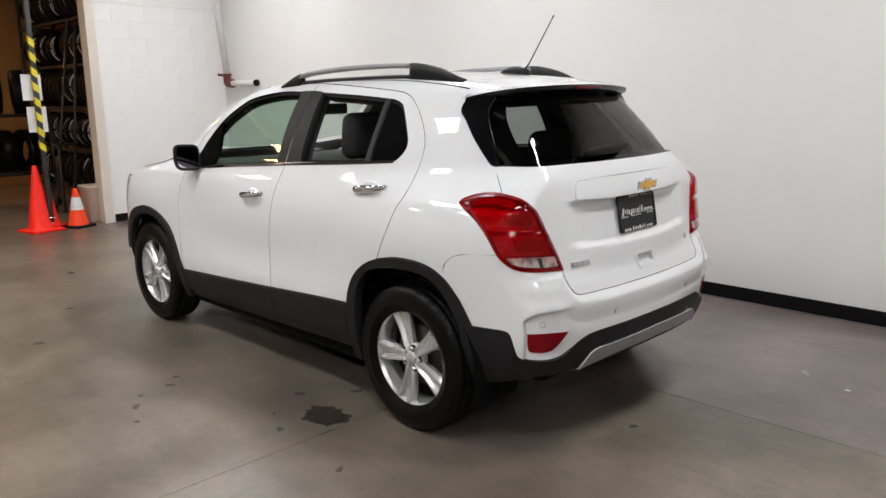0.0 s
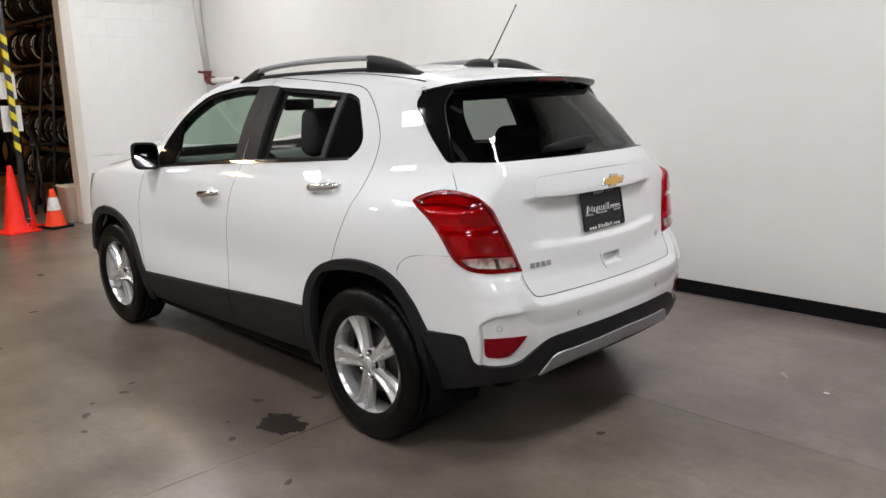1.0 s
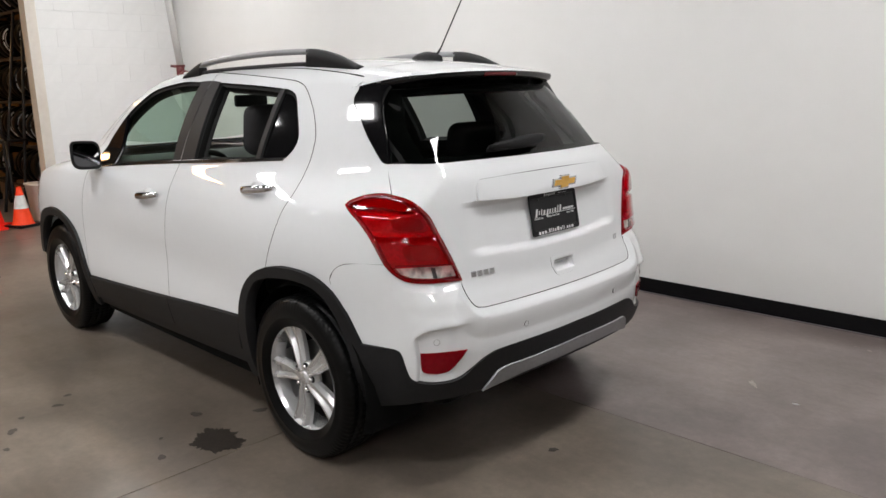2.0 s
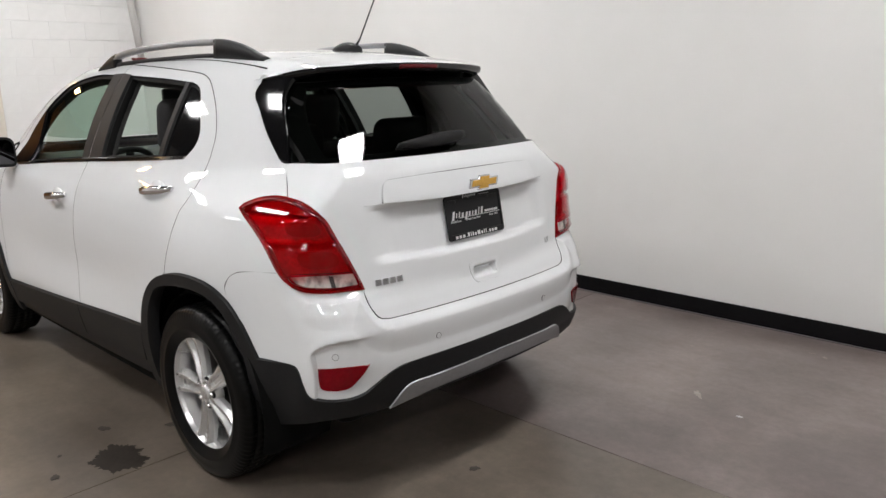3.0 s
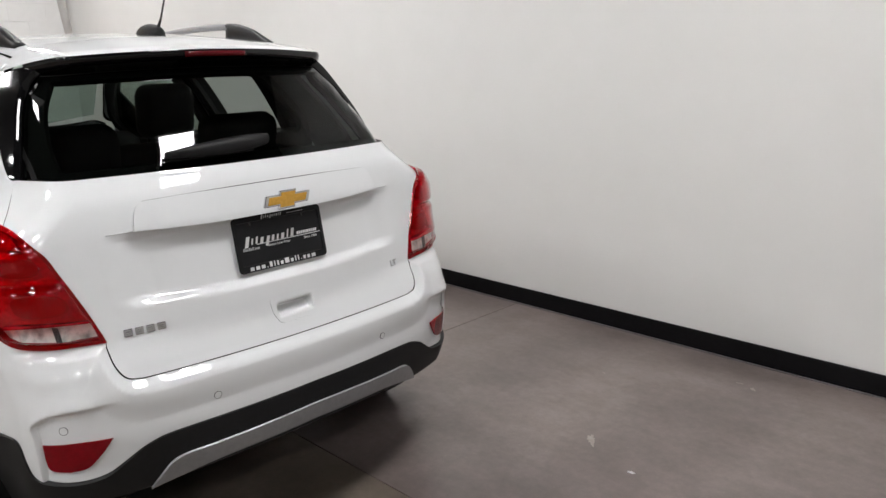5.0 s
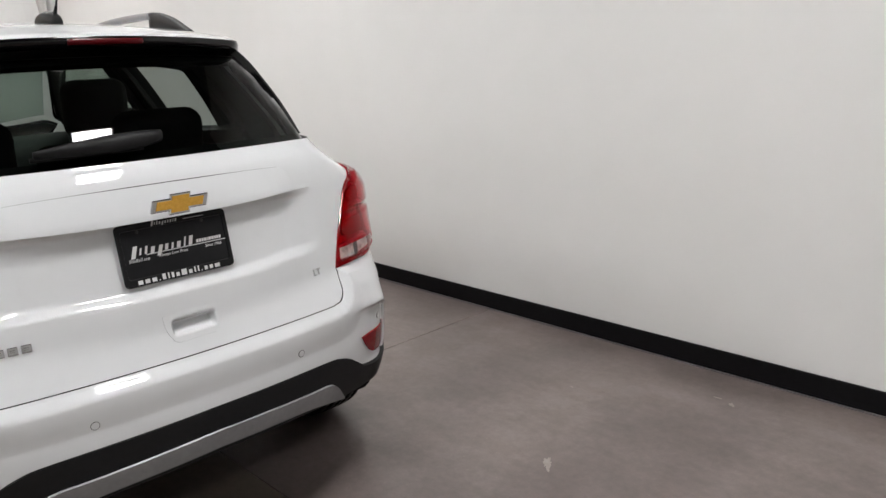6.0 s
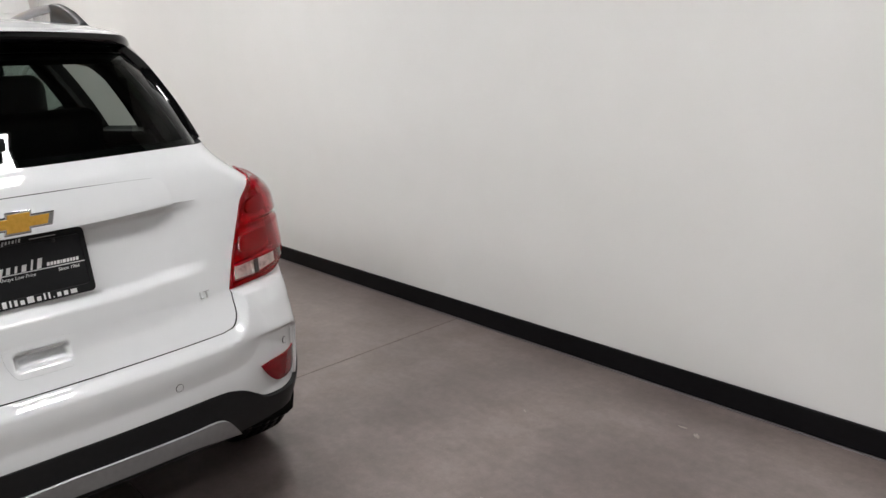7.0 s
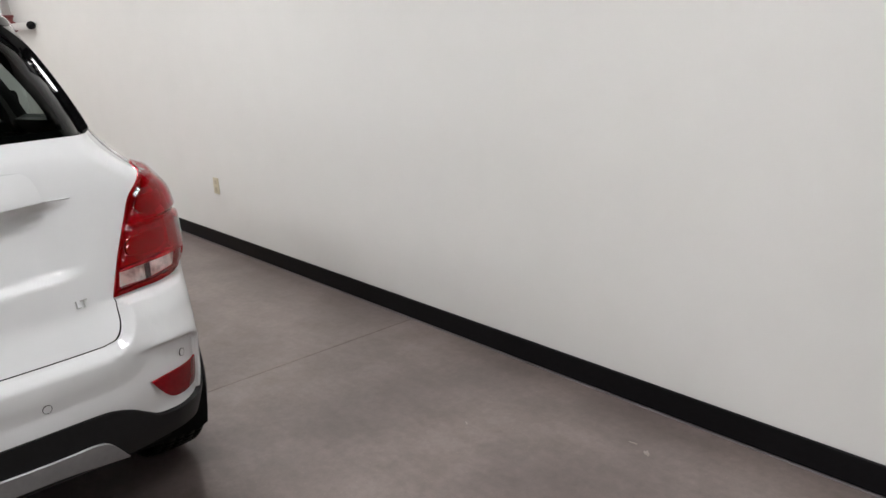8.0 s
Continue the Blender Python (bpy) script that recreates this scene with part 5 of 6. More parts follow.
panel("bumper_reflector", [REFL[0:3], REFL[2:5] + REFL[5:6], REFL[5:] + REFL[:1]], "belt", RED_SOLID, bumper, lambda u: bumper_lift(u) + 0.006, 0.02, 0.002, 0.01, both=True, right_parent=bumper, label="red bumper reflector")


def on_tail(s, z, lift=0.0):
    """A pose on the tail: z axis out of the skin, x to the right as seen."""
    p = project([(s, z)], "belt")
    n = Vector(skin_normal(p)[0])
    side = Vector((0, 0, 1)).cross(n).normalized()
    up = n.cross(side)
    m = Matrix((side, up, n)).transposed().to_4x4()
    m.translation = Vector(p[0]) + n * lift
    return m


def on_bumper(s, z, e=0.006):
    """A pose on the bumper's own shape: z axis out of it, x to the right as seen."""
    uv = np.array([(s, z), (s + e, z), (s - e, z), (s, z + e), (s, z - e)])
    p = project(uv, "belt")
    p = p + skin_normal(p) * bumper_lift(uv)[:, None]
    n = Vector(np.cross(p[1] - p[2], p[3] - p[4])).normalized()
    if n.x > 0:
        n = -n
    side = Vector((0, 0, 1)).cross(n).normalized()
    m = Matrix((side, n.cross(side), n)).transposed().to_4x4()
    m.translation = Vector(p[0]) + n * 0.0006
    return m


for s in (s_of(-0.412, 0.592)[0], s_of(0.068, 0.592)[0]):
    for sg in (1, -1):
        m = on_bumper(sg * s, 0.592)
        bm = bmesh.new()
        bmesh.ops.create_cone(bm, cap_ends=True, segments=24, radius1=0.0105, radius2=0.0100, depth=0.0024)
        bm.transform(m)
        sensor = part("parking_sensor", bm, PAINT, bumper, "white round parking sensor", smooth=False)
        bm = bmesh.new()
        ring = lathe([(0.0105, -0.001), (0.0114, -0.001), (0.0114, 0.0008), (0.0105, 0.0008)], 24, "z", closed=True)
        ring.transform(m)
        part("sensor_ring", ring, SEAL_AND_GAP, sensor)

# roof rails
RAIL_RISE = smooth_curve([(0.02, 0.004), (0.08, 0.022), (0.18, 0.050), (0.33, 0.069), (0.7, 0.073), (1.1, 0.064), (1.24, 0.052), (1.34, 0.024), (1.40, 0.004)])


def rail_section(x, low, high, w, sg):
    y = 0.450 + 0.048 * (x - 0.04)
    z = float(project([(x, y)], "top")[0, 2])
    return [Vector((x, sg * (y + a), z + h)) for a, h in ((-w, low), (-w * 0.75, high - 0.004), (-w * 0.3, high), (w * 0.3, high), (w * 0.75, high - 0.006), (w, low))]


for sg in (1, -1):
    rise = lambda x: max(0.005, float(RAIL_RISE(x)))  # noqa: E731
    rail = part("roof_rail", loft([rail_section(x, -0.012, rise(x), 0.021, sg) for x in np.linspace(0.02, 0.36, 16)]), BLACK_PLASTIC, car, "black and silver roof rail")
    part("rail_foot", loft([rail_section(x, -0.012, rise(x), 0.021, sg) for x in np.linspace(1.40, 1.22, 10)]), BLACK_PLASTIC, rail, "black rail foot")
    part("rail_bar", loft([rail_section(x, rise(x) - 0.027, rise(x) - 0.001, 0.019, sg) for x in np.linspace(0.35, 1.23, 24)]), SATIN_SILVER, rail, "satin silver rail bar")
    part("rail_strip", loft([rail_section(x, -0.008, 0.012, 0.014, sg) for x in np.linspace(0.35, 1.23, 16)]), BLACK_PLASTIC, rail)

# aerial
ax, ay = 0.10, 0.0
az = float(project([(ax, ay)], "top")[0, 2])
rows = []
for k in range(13):
    u = k / 12
    w = 0.034 * math.sin(math.pi * (0.04 + 0.92 * u)) ** 0.6
    h = 0.034 * (math.sin(math.pi * (0.03 + 0.9 * u)) ** 0.7) + 0.002
    rows.append([(ax + 0.095 - 0.19 * u, ay + w * math.cos(a), az - 0.012 + (h + 0.012) * max(0.0, math.sin(a)) ** 0.7) for a in np.linspace(0, math.pi, 13)])
aerial = part("aerial", loft(rows), BLACK_PLASTIC, car, "black roof aerial")
bm = bmesh.new()
rod(bm, (0.034, ay, az + 0.020), (0.008, ay, az + 0.046), 0.0062, 12, 0.004)
rod(bm, (0.010, ay, az + 0.043), (-0.134, ay, 1.861), 0.0034, 8, 0.0026)
rod(bm, (-0.130, ay, 1.855), (-0.139, ay, 1.869), 0.0038, 8, 0.003)
part("mast", bm, BLACK_PLASTIC, aerial)

# rear wiper
def on_glass(y, z, out):
    p = project([(y, z)], "rear")
    return Vector(p[0]) + Vector(skin_normal(p)[0]) * out


rows = []
for u in np.linspace(0, 1, 15):
    y, z = -0.035 + 0.325 * u, 1.262 - 0.020 * u
    w = 0.030 * (math.sin(math.pi * (0.08 + 0.86 * u)) ** 0.5) * (1.0 - 0.45 * u)
    c, up = on_glass(y, z, 0.014), Vector((0.45, 0, 0.9)).normalized()
    n = Vector(skin_normal(project([(y, z)], "rear"))[0])
    rows.append([c + up * (w * math.cos(a)) + n * (0.017 * math.sin(a)) for a in np.linspace(0, 2 * math.pi, 14, endpoint=False)])
wiper = part("wiper", loft(rows), BLACK_PLASTIC, tailgate, "black rear wiper arm with cover")
part("wiper_blade", sweep([on_glass(0.02 + 0.28 * u, 1.240 - 0.005 * u, 0.006) for u in np.linspace(0, 1, 8)], 0.006, 8), SEAL_AND_GAP, wiper)

# plate with its frame; the dealer's lettering as bars
tilt = math.atan2(0.029, 0.157)
plate_m = pose(-0.624, 0, 0.972) @ Matrix.Rotation(tilt, 4, "Y") @ pose(0, 0, 0, 90, 0, -90)


def plate_part(name, bm, mat, parent, label=""):
    bm.transform(plate_m)
    return part(name, bm, mat, parent, label, smooth=False)


def rounded(w, h, r):
    """A rectangle's outline with rounded corners."""
    out = []
    for cx, cy, a0 in ((w / 2 - r, h / 2 - r, 0), (r - w / 2, h / 2 - r, 90), (r - w / 2, r - h / 2, 180), (w / 2 - r, r - h / 2, 270)):
        out += [(cx + r * math.cos(radians(a0 + d)), cy + r * math.sin(radians(a0 + d))) for d in (0, 22.5, 45, 67.5, 90)]
    return out


plate = plate_part("licence_plate", flat_shape(rounded(0.308, 0.158, 0.010), 0.002), PLATE_BLACK, tailgate, "black dealer plate in a black frame")
bm = bmesh.new()
rings = [[bm.verts.new((x, y + dy, z)) for x, y in rounded(w, h, r)] for w, h, r, dy, z in
         ((0.316, 0.166, 0.012, 0, 0.0), (0.316, 0.166, 0.012, 0, 0.0045), (0.312, 0.162, 0.011, 0, 0.006), (0.294, 0.130, 0.008, 0.002, 0.006), (0.291, 0.127, 0.007, 0.002, 0.0022))]
for r0, r1 in zip(rings, rings[1:]):
    for k in range(len(r0)):
        bm.faces.new((r0[k], r0[(k + 1) % len(r0)], r1[(k + 1) % len(r0)], r1[k]))
plate_part("plate_frame", bm, BLACK_PLASTIC, plate, "black plate frame")


def bars(spec, mat, lift, name="print_bar"):
    for x, y, w, h in spec:
        plate_part(name, new_box((w, h, 0.0008), (x, y, lift)), mat, plate)


def strokes(x, y, widths, tops, feet, size, lean, gap, mat, lift):
    """A row of slanted strokes: one for each mark, with its own width, rise over and drop below the line."""
    for w, top, foot in zip(widths, tops, feet):
        lo, hi = y - foot * size, y + top * size
        d = lean * (hi - lo)
        plate_part("print_bar", flat_shape([(x - lean * foot * size, lo), (x + w * size - lean * foot * size, lo), (x + w * size + d, hi), (x + d, hi)], 0.0008), mat, plate).matrix_basis = Matrix.Translation((-lift, 0, 0))
        x += (w + gap) * size


strokes(-0.126, -0.001, (0.55, 0.24, 0.30, 0.50, 0.50, 0.42, 0.28, 0.50, 0.22, 0.50), (1.22, 0.86, 1.02, 0.80, 0.80, 0.80, 0.80, 0.80, 1.22, 1.22), (0.35, 0, 0, 0.1, 0.55, 0, 0, 0, 0, 0), 0.0205, 0.28, 0.48, WHITE_PRINT, 0.0021)
bars([(0.030, -0.0035, 0.232, 0.0022)], WHITE_PRINT, 0.0026)
strokes(0.058, 0.0015, (0.75, 0.7, 0.65, 0.75, 0.35, 0.9, 0.75, 0.6, 0.6, 0.7), (1,) * 10, (0,) * 10, 0.0085, 0.2, 0.22, WHITE_PRINT, 0.0021)
strokes(-0.135, -0.018, (0.5, 0.25, 0.35, 0.5, 0.8, 0.5, 0.25, 0.25, 0.15, 0.45, 0.5, 0.8), (1.3, 1.3, 1.1, 0.85, 1.2, 0.85, 1.3, 1.3, 0.2, 0.85, 0.85, 0.85), (0,) * 12, 0.0072, 0.2, 0.22, GREY_PRINT, 0.0021)
strokes(-0.124, -0.0775, (0.85, 0.85, 0.85, 0.22, 0.62, 0.27, 0.45, 0.62, 1.0, 0.65, 0.27, 0.27, 0.22, 0.62, 0.65, 1.0), (0.72, 0.72, 0.72, 0.2, 1.05, 1.05, 0.95, 0.72, 1.05, 0.72, 1.05, 1.05, 0.2, 0.72, 0.72, 0.72), (0,) * 16, 0.0150, 0.0, 0.42, WHITE_PRINT, 0.0058)
strokes(-0.060, 0.0715, (0.6, 0.25, 0.4, 0.5, 0.5, 0.45, 0.4, 0.5, 0.25, 0.5), (1.4, 0.9, 1.2, 0.85, 0.85, 0.85, 0.85, 0.85, 1.4, 1.4), (0.2, 0, 0, 0, 0.4, 0, 0, 0, 0, 0), 0.0085, 0.3, 0.45, GREY_PRINT, 0.0058)
bars([(0.062, 0.0735, 0.060, 0.0016)], GREY_PRINT, 0.0060)


def lettering(text, size, m, mat, parent, name="lettering", label="", deep=0.0004, shear=0.0):
    """Words in Blender's own font, as a mesh."""
    c = bpy.data.curves.new("words", "FONT")
    c.body, c.size, c.extrude, c.align_x, c.align_y, c.shear = text, size, deep, "CENTER", "CENTER", shear
    tmp = new("words", c)
    mesh = bpy.data.meshes.new_from_object(tmp)
    bpy.data.objects.remove(tmp)
    mesh.transform(m)
    return link_mesh(name, mesh, mat, parent, label)


lettering("Always Low Price", 0.0115, plate_m @ pose(-0.012, -0.013, 0.0028), WHITE_PRINT, plate, shear=0.25, label="small white words")
lettering("Since 1966", 0.0115, plate_m @ pose(0.106, -0.013, 0.0028), WHITE_PRINT, plate, shear=0.25, label="small white words")
for x in (-0.10, 0.085):
    bm = bmesh.new()
    bmesh.ops.create_uvsphere(bm, u_segments=10, v_segments=6, radius=0.005)
    bm.transform(pose(x, 0.060, 0.003) @ Matrix.Diagonal((1, 1, 0.5, 1)))
    plate_part("plate_screw", bm, CABIN, plate)
part("plate_lamp_bracket", new_box((0.03, 0.05, 0.016), (-0.602, -0.002, 1.056), 0.005), BLACK_PLASTIC, tailgate, "black latch below the emblem")

# maker's emblem: a plain gold shape with a chrome border
em = pose(-0.664, -0.004, 1.099) @ Matrix.Rotation(radians(2), 4, "Y") @ pose(0, 0, 0, 90, 0, -90)


def cross_shape(w, h, cw, ch, lean):
    pts = [(-w, -h), (-cw, -h), (-cw - lean * 0.4, -ch), (cw - lean * 1.2, -ch), (cw - lean, -h), (w - lean * 1.6, -h), (w, h), (cw, h), (cw + lean * 0.4, ch), (-cw + lean * 1.2, ch), (-cw + lean, h), (-w + lean * 1.6, h)]
    return pts


bm = flat_shape(cross_shape(0.083, 0.0165, 0.032, 0.0275, 0.006), 0.010, "xy", 0.0025)
bm.transform(em)
emblem = part("emblem", bm, CHROME, tailgate, "gold emblem with a chrome border", smooth=False)
bm = flat_shape(cross_shape(0.070, 0.0115, 0.0265, 0.0220, 0.005), 0.004, "xy", 0.0015)
bm.transform(em @ pose(0, 0, 0.0085))
part("emblem_face", bm, GOLD, emblem, "gold emblem face", smooth=False)

# model name as four chrome bars, and the trim letters
for k in range(4):
    s, z = s_of(-0.128 - 0.0335 * k, 0.805)
    bm = new_box((0.023, 0.020, 0.004), (0, 0, 0), 0.0015)
    box(bm, (0.012, 0.006, 0.005), (0.0, 0.0, 0.0), 0.001)
    bm.transform(on_tail(s, 0.806, 0.003))
    part("badge_bar", bm, CHROME, tailgate, "chrome badge bar", smooth=False)
lettering("LT", 0.030, on_tail(-s_of(-0.162, 0.80)[0], 0.800, 0.003) , CHROME, tailgate, "trim_badge", "small chrome letters", 0.002)

# door handles
for x, z, dz, door in ((0.290, 1.084, 0.010, rd), (1.252, 0.980, 0.010, fd)):
    rows = []
    for u in np.linspace(-1, 1, 17):
        px, pz = x - 0.104 * u, z + dz * u
        base = project([(px, pz)], "side")[0]
        out = 0.006 + 0.032 * (1 - abs(u) ** 4)
        h = 0.0175 * (1 - 0.35 * abs(u) ** 3)
        rows.append([(px, base[1] + out + 0.010 * math.sin(a), pz + h * math.cos(a)) for a in np.linspace(0, 2 * math.pi, 14, endpoint=False)])
    h1 = part("door_handle", loft(rows), CHROME, door[0], "chrome door handle")
    mirrored(h1, door[1])
    bm = bmesh.new()
    bmesh.ops.create_uvsphere(bm, u_segments=24, v_segments=12, radius=1.0)
    b = project([(x, z)], "side")[0]
    bm.transform(pose(x, b[1] - 0.002, z) @ Matrix.Diagonal((0.060, 0.012, 0.036, 1)))
    h2 = part("handle_cup", bm, PAINT, door[0], "white handle cup")
    mirrored(h2, door[1])

# door mirrors
rows = []
for u in np.linspace(0, 1, 11):
    k = math.cos(u * math.pi / 2) ** 0.55 if u < 1 else 0.05
    rows.append([(1.885 + 0.150 * u, 0.898 + 0.078 * k * (abs(math.cos(a)) ** 0.42) * math.copysign(1, math.cos(a)) - 0.02 * u,
                  1.150 + 0.078 * k * (abs(math.sin(a)) ** 0.45) * math.copysign(1, math.sin(a)) + 0.14 * 0.078 * math.cos(a)) for a in np.linspace(0, 2 * math.pi, 32, endpoint=False)])
mir = part("door_mirror", loft(rows), GLOSS_BLACK, fd[0], "black door mirror on a white arm")
bm = flat_shape([(0.0785 * (abs(math.cos(a)) ** 0.42) * math.copysign(1, math.cos(a)), 0.0785 * (abs(math.sin(a)) ** 0.45) * math.copysign(1, math.sin(a)) + 0.011 * math.cos(a)) for a in np.linspace(0, 2 * math.pi, 32, endpoint=False)], 0.010)
bm.transform(Matrix(((0, 0, 1, 1.8810), (1, 0, 0, 0.898), (0, 1, 0, 1.151), (0, 0, 0, 1))))
mb = part("mirror_bezel", bm, BLACK_PLASTIC, mir, "black mirror bezel", smooth=False)
bm = bmesh.new()
ring = [bm.verts.new((1.8795, 0.898 + 0.068 * (abs(math.cos(a)) ** 0.42) * math.copysign(1, math.cos(a)), 1.152 + 0.064 * (abs(math.sin(a)) ** 0.45) * math.copysign(1, math.sin(a)) + 0.011 * math.cos(a))) for a in np.linspace(0, 2 * math.pi, 32, endpoint=False)]
bm.faces.new(ring)
mg = part("mirror_glass", bm, material("mirror glass", (0.10, 0.10, 0.105), 0.02, 1.0), mir, "dark mirror glass", smooth=False)
ml = part("mirror_arm", loft([[(1.95 + 0.035 * math.cos(a), 0.80 + 0.07 * u, 1.065 + 0.035 * u + 0.020 * math.sin(a)) for a in np.linspace(0, 2 * math.pi, 14, endpoint=False)] for u in (0, 0.35, 0.7, 1.0)]), PAINT, mir)
mm = mirrored(mir, fd[1])
mirrored(mg, mm), mirrored(ml, mm), mirrored(mb, mm)

# wheels
R_TYRE = 0.338
PROFILE = [(0.216, -0.085), (0.230, -0.098), (0.250, -0.104), (0.285, -0.103), (0.312, -0.098), (0.327, -0.088), (0.334, -0.078), (0.336, -0.060), (0.328, -0.059), (0.328, -0.050), (0.337, -0.049), (0.338, -0.020), (0.330, -0.019),
           (0.330, -0.009), (0.338, -0.008), (0.338, 0.010), (0.330, 0.011), (0.330, 0.021), (0.338, 0.022), (0.337, 0.049), (0.328, 0.050), (0.328, 0.059), (0.336, 0.060), (0.334, 0.078), (0.327, 0.088), (0.312, 0.098),
           (0.285, 0.1035), (0.262, 0.1035), (0.258, 0.1055), (0.252, 0.1055), (0.248, 0.103), (0.232, 0.0965), (0.216, 0.085)]


def tread(j, k):
    r, h = PROFILE[j]
    if r > 0.3355 and k % 4 == 0:
        return -0.004
    if 0.320 < r <= 0.336 and abs(h) > 0.07 and k % 3 == 0:
        return -0.005
    return 0.0


def sharp(profile):
    """Doubles the corners of a turned profile, so that each band shades on its own."""
    return [[profile[i], profile[i + 1]] for i in range(len(profile) - 1)]


def turned(profile, n):
    bm = bmesh.new()
    for band in sharp(profile):
        rings = [[bm.verts.new((r * math.cos(2 * math.pi * k / n), h, r * math.sin(2 * math.pi * k / n))) for k in range(n)] for r, h in band]
        for k in range(n):
            bm.faces.new((rings[0][k], rings[0][(k + 1) % n], rings[1][(k + 1) % n], rings[1][k]))
    return bm


def wheel_mesh_set():
    made = {}
    bm = lathe(PROFILE, 288, "y", wobble=tread)
    made["tyre"] = (bm, RUBBER, "black road tyre")
    made["rim"] = (turned([(0.206, -0.09), (0.204, 0.02), (0.214, 0.064), (0.221, 0.078), (0.2235, 0.088), (0.2265, 0.0915), (0.2335, 0.0905), (0.236, 0.086), (0.234, 0.076)], 90), ALLOY, "silver alloy rim")
    made["brake_disc"] = (lathe([(0.02, -0.012), (0.14, -0.012), (0.14, 0.012), (0.02, 0.012)], 48, "y"), material("brake iron", (0.05, 0.048, 0.045), 0.5, 0.6), "grey brake disc")
    # near-black disc behind the spokes, the shade in their gaps
    made["spoke_gap_shade"] = (lathe([(0.001, -0.02), (0.205, -0.02)], 48, "y"), DARK, "")
    return made


def spoke_mesh():
    rows = []
    for r, w, f, d, v in ((0.030, 0.046, 0.072, 0.03, 0.002), (0.055, 0.054, 0.073, 0.035, 0.006), (0.075, 0.060, 0.072, 0.035, 0.011), (0.125, 0.074, 0.068, 0.035, 0.016), (0.165, 0.088, 0.068, 0.032, 0.017), (0.200, 0.100, 0.072, 0.028, 0.016), (0.2225, 0.108, 0.078, 0.02, 0.012)):
        h = w / 2
        rows.append([(r, y, q) for q, y in ((-h * 1.04, f - d), (-h, f - 0.016), (-h * 0.74, f), (-h * 0.50, f), (-h * 0.22, f - v), (h * 0.22, f - v), (h * 0.50, f), (h * 0.74, f), (h, f - 0.016), (h * 1.04, f - d))])
    return loft(rows)


WHEEL = {k: (v[0], v[1], v[2]) for k, v in wheel_mesh_set().items()}
WHEEL_MESH = {}
for k, (bm, mat, lab) in WHEEL.items():
    WHEEL_MESH[k] = part(k, bm, mat, None, lab)
WHEEL_MESH["spoke"] = part("spoke", spoke_mesh(), ALLOY, None, "silver alloy spoke", smooth=False)
bm = lathe([(0.0005, 0.080), (0.022, 0.0795), (0.029, 0.077), (0.032, 0.072), (0.034, 0.050)], 32, "y")
WHEEL_MESH["hub_cap"] = part("hub_cap", bm, ALLOY, None, "silver hub cap")
bm = lathe([(0.0005, 0.014), (0.006, 0.013), (0.0085, 0.010), (0.0095, 0.0)], 8, "y")
WHEEL_MESH["lug_nut"] = part("lug_nut", bm, CHROME, None, "chrome lug nut")
bm = lathe([(0.034, 0.045), (0.034, 0.064), (0.060, 0.066), (0.068, 0.060), (0.068, 0.03)], 40, "y")
WHEEL_MESH["hub"] = part("hub", bm, ALLOY, None, "silver wheel hub")
# a near-black disc on the hub paints the shade of each lug hole
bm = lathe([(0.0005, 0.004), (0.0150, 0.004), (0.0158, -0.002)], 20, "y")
WHEEL_MESH["nut_pocket_shade"] = part("nut_pocket_shade", bm, DARK, None, "near-black disc for a shaded lug pocket")
PROTO = list(WHEEL_MESH.values())


def wheel(x, side, angle):
    w = new("wheel")
    w.parent = car
    w.matrix_basis = pose(x, side * 0.772, R_TYRE, 0, 0, 0 if side > 0 else 180) @ pose(0, 0, 0, 0, angle, 0)
    w["label"] = "silver five-spoke alloy wheel with a black tyre"

    def add(kind, m=Matrix()):
        o = new(kind, WHEEL_MESH[kind].data)
        o.parent = w
        o.matrix_basis = m
        tagged(o, WHEEL_MESH[kind].get("label", ""))
    for kind in ("tyre", "rim", "brake_disc", "spoke_gap_shade", "hub", "hub_cap"):
        add(kind)
    for k in range(5):
        add("spoke", pose(0, 0, 0, 0, 72 * k, 0))
        a = radians(72 * k + 36)
        add("lug_nut", pose(0.050 * math.cos(a), 0.066, -0.050 * math.sin(a)))
        add("nut_pocket_shade", pose(0.050 * math.cos(a), 0.066, -0.050 * math.sin(a)))


for x, side, angle in ((0.0, 1, 76), (2.555, 1, 100), (0.0, -1, 20), (2.555, -1, 50)):
    wheel(x, side, angle)
for o in PROTO:
    bpy.data.objects.remove(o)

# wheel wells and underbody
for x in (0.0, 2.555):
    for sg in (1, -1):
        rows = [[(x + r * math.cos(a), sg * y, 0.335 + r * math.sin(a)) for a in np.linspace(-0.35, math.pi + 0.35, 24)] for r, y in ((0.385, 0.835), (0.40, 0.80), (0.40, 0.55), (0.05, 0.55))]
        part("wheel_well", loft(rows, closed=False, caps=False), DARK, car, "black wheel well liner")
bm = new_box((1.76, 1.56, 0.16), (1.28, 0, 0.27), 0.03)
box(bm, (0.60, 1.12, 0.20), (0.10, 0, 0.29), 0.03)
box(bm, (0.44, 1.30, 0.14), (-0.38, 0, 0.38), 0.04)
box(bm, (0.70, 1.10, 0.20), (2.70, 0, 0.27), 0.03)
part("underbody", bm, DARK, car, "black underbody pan")
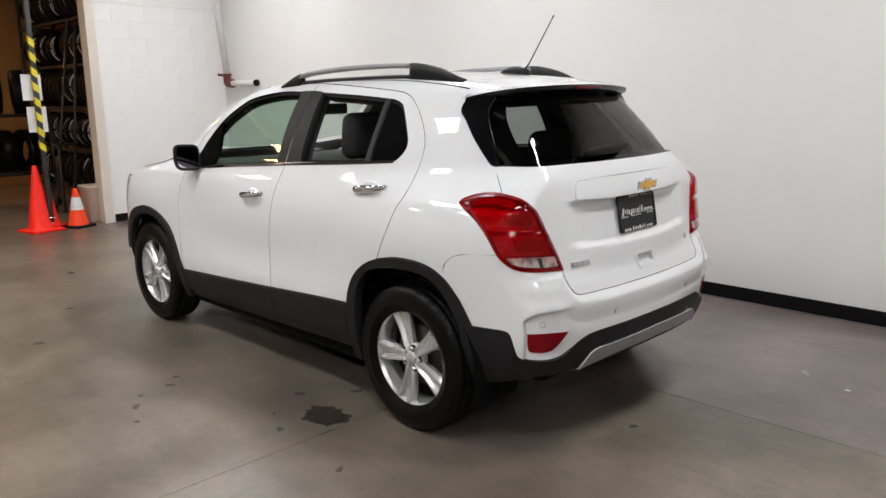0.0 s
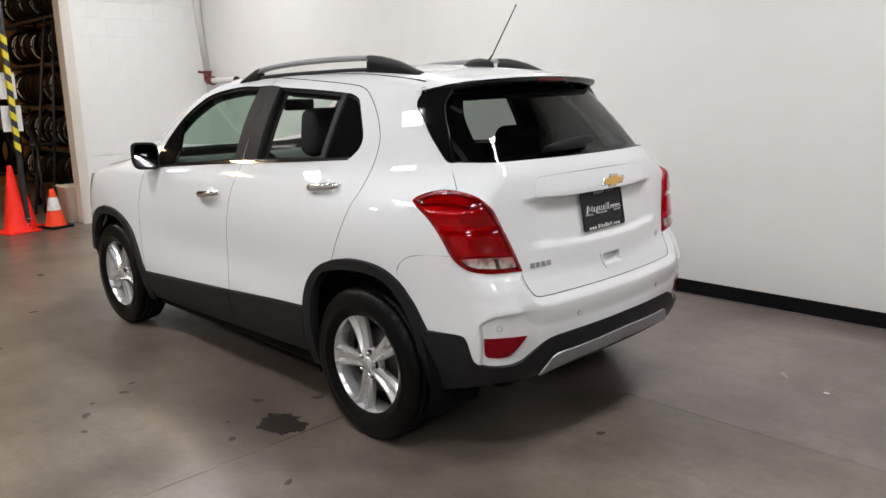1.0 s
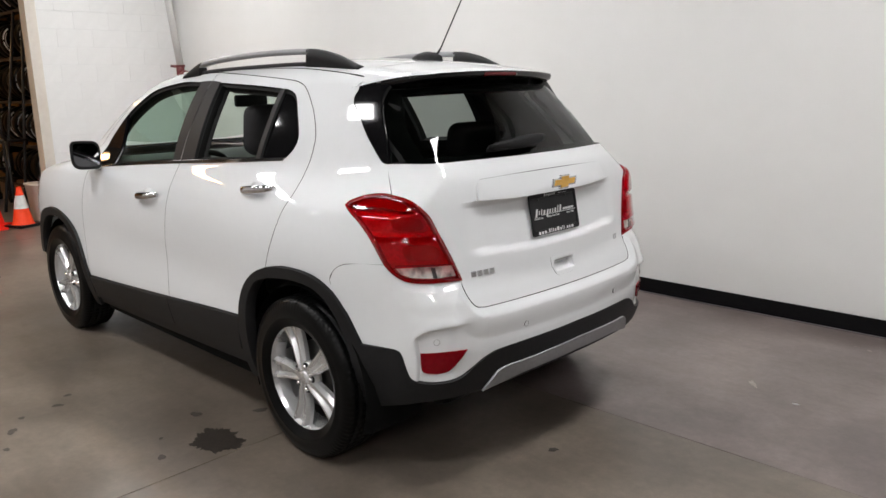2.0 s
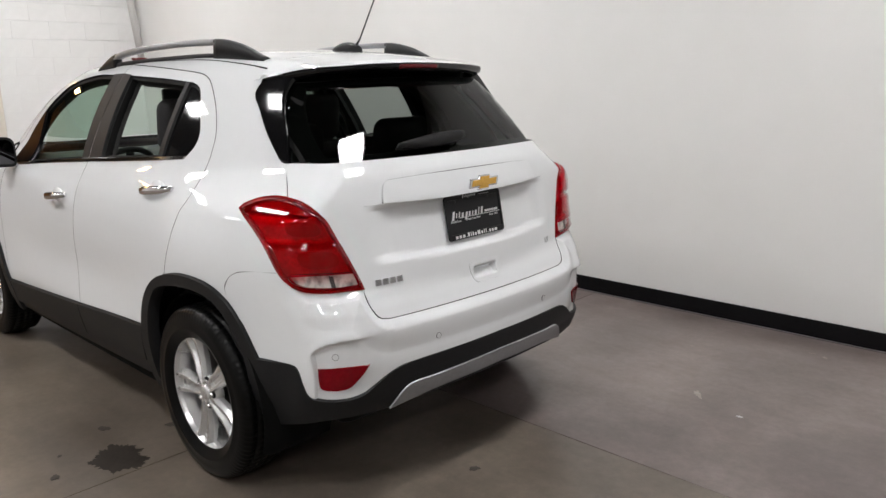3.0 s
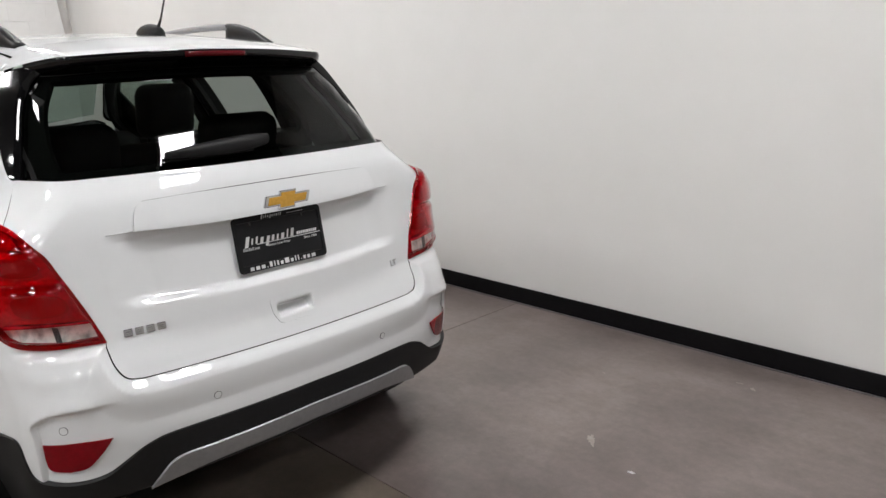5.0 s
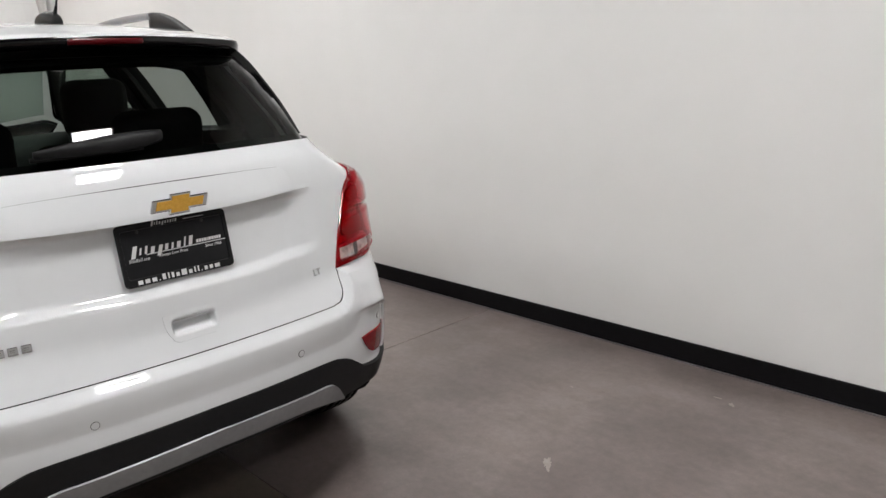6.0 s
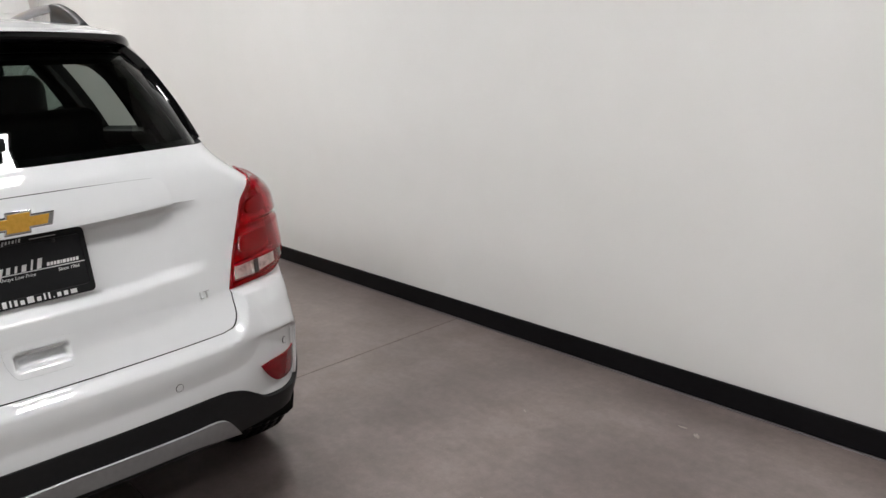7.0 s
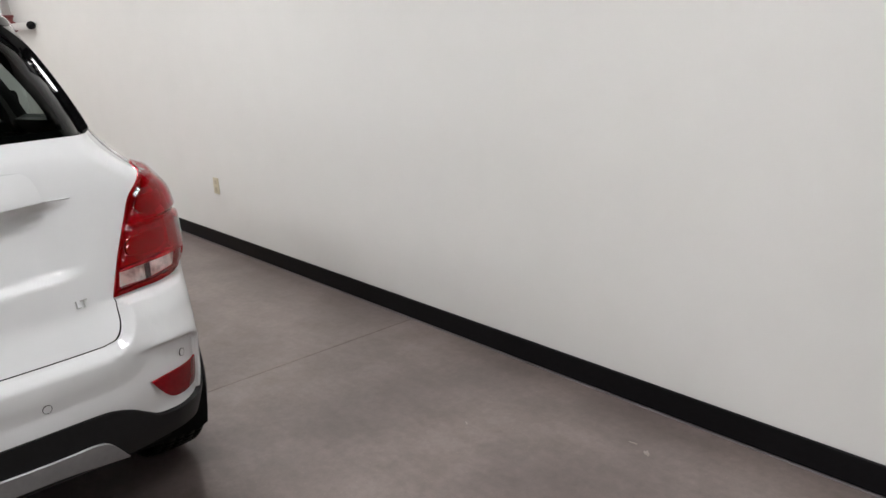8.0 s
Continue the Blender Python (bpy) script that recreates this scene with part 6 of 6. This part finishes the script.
# dark inner shell behind the outer panels
panel("inner_shell", [[(2.20, 0.30), (2.14, 0.60), (2.30, 0.80), (2.5, 0.84), (2.75, 0.82)], [(2.75, 0.82), (2.6, 1.02), (2.3, 1.05)], [(2.3, 1.05), (1.9, 1.055), (1.0, 1.12), (0.2, 1.16), (-0.2, 1.17)], [(-0.2, 1.17), (-0.32, 1.0), (-0.28, 0.84)],
                      [(-0.28, 0.84), (0.0, 0.84), (0.28, 0.78), (0.42, 0.60), (0.44, 0.30)], [(0.44, 0.30), (2.20, 0.30)]], "side", CABIN, car, -0.05, 0.01, 0.0, 0.06, both=True, label="black inner door trim")
panel("inner_shell", [[(0.0, 1.19), (0.4, 1.19), s_of(0.24, 1.18)], [s_of(0.24, 1.18), s_of(0.30, 0.95), s_of(0.38, 0.86), s_of(0.42, 0.60)], [s_of(0.42, 0.60), s_of(0.40, 0.34)], [s_of(0.40, 0.34), (0.4, 0.38), (0.0, 0.40)]], "belt", CABIN, car, -0.05, 0.01, 0.0, 0.06, whole=True, label="black inner tail trim")
panel("pillar_trim", [[(0.10, 1.14), (0.13, 1.24), (0.13, 1.32), (0.20, 1.42), (0.27, 1.50)], [(0.27, 1.50), (0.1, 1.52), (-0.02, 1.50)], [(-0.02, 1.50), (-0.08, 1.42), (-0.22, 1.26), (-0.26, 1.18)], [(-0.26, 1.18), (0.10, 1.14)]],
      "side", CABIN, car, -0.035, 0.02, 0.0, 0.04, both=True, label="black inner rear pillar trim")

# cabin
def cushion(size, at, m=None, soft=0.05):
    return new_box(size, at, soft, m, 4)


for sg in (1, -1):
    lean = Matrix.Rotation(radians(-14), 4, "Y")
    seat = part("seat_back", cushion((0.13, 0.48, 0.56), (0.96, sg * 0.37, 0.87), lean, 0.055), CLOTH, car, "black cloth front seat")
    part("seat_cushion", cushion((0.52, 0.50, 0.16), (1.28, sg * 0.37, 0.58), None, 0.06), CLOTH, seat)
    part("headrest", cushion((0.12, 0.27, 0.25), (0.85, sg * 0.38, 1.29), Matrix.Rotation(radians(-8), 4, "Y"), 0.056), CLOTH, seat)
    bm = bmesh.new()
    for d in (-0.06, 0.06):
        rod(bm, (0.90, sg * 0.37 + d, 1.15), (0.885, sg * 0.37 + d, 1.26), 0.006)
    part("headrest_post", bm, CHROME, seat)
bench = part("rear_bench", cushion((0.14, 1.28, 0.58), (0.06, 0, 0.88), Matrix.Rotation(radians(-16), 4, "Y"), 0.06), CLOTH, car, "black cloth rear bench")
for y in (-0.31, 0.33):
    part("headrest", cushion((0.12, 0.33, 0.22), (0.10, y, 1.20), Matrix.Rotation(radians(-8), 4, "Y"), 0.058), CLOTH, bench)
part("bench_cushion", cushion((0.50, 1.28, 0.16), (0.36, 0, 0.60), None, 0.06), CLOTH, bench)
part("load_floor", new_box((0.50, 1.1, 0.04), (-0.33, 0, 0.62), 0.01), CABIN, car, "black load floor")
part("dashboard", loft([[(1.78 + 0.10 * (abs(y) / 0.7) ** 2 + dx, y, z) for dx, z in ((0.0, 0.70), (-0.03, 0.97), (0.02, 1.075), (0.18, 1.115), (0.50, 1.095), (0.55, 0.7))] for y in np.linspace(-0.70, 0.70, 15)]), CABIN, car, "dark grey dashboard")
ringm = Matrix.Translation((1.60, 0.37, 0.98)) @ Matrix.Rotation(radians(65), 4, "Y")
bm = lathe([(0.180 + 0.016 * math.cos(a), 0.016 * math.sin(a)) for a in np.linspace(0, 2 * math.pi, 10, endpoint=False)], 40, "z", closed=True)
box(bm, (0.34, 0.045, 0.02), (0, 0, -0.01), 0.008)
box(bm, (0.12, 0.12, 0.04), (0, 0, -0.01), 0.015)
bm.transform(ringm)
part("steering_wheel", bm, CABIN, car, "black steering wheel")
part("cabin_mirror", cushion((0.03, 0.22, 0.07), (1.62, 0, 1.42), None, 0.014), CABIN, car, "black interior mirror")
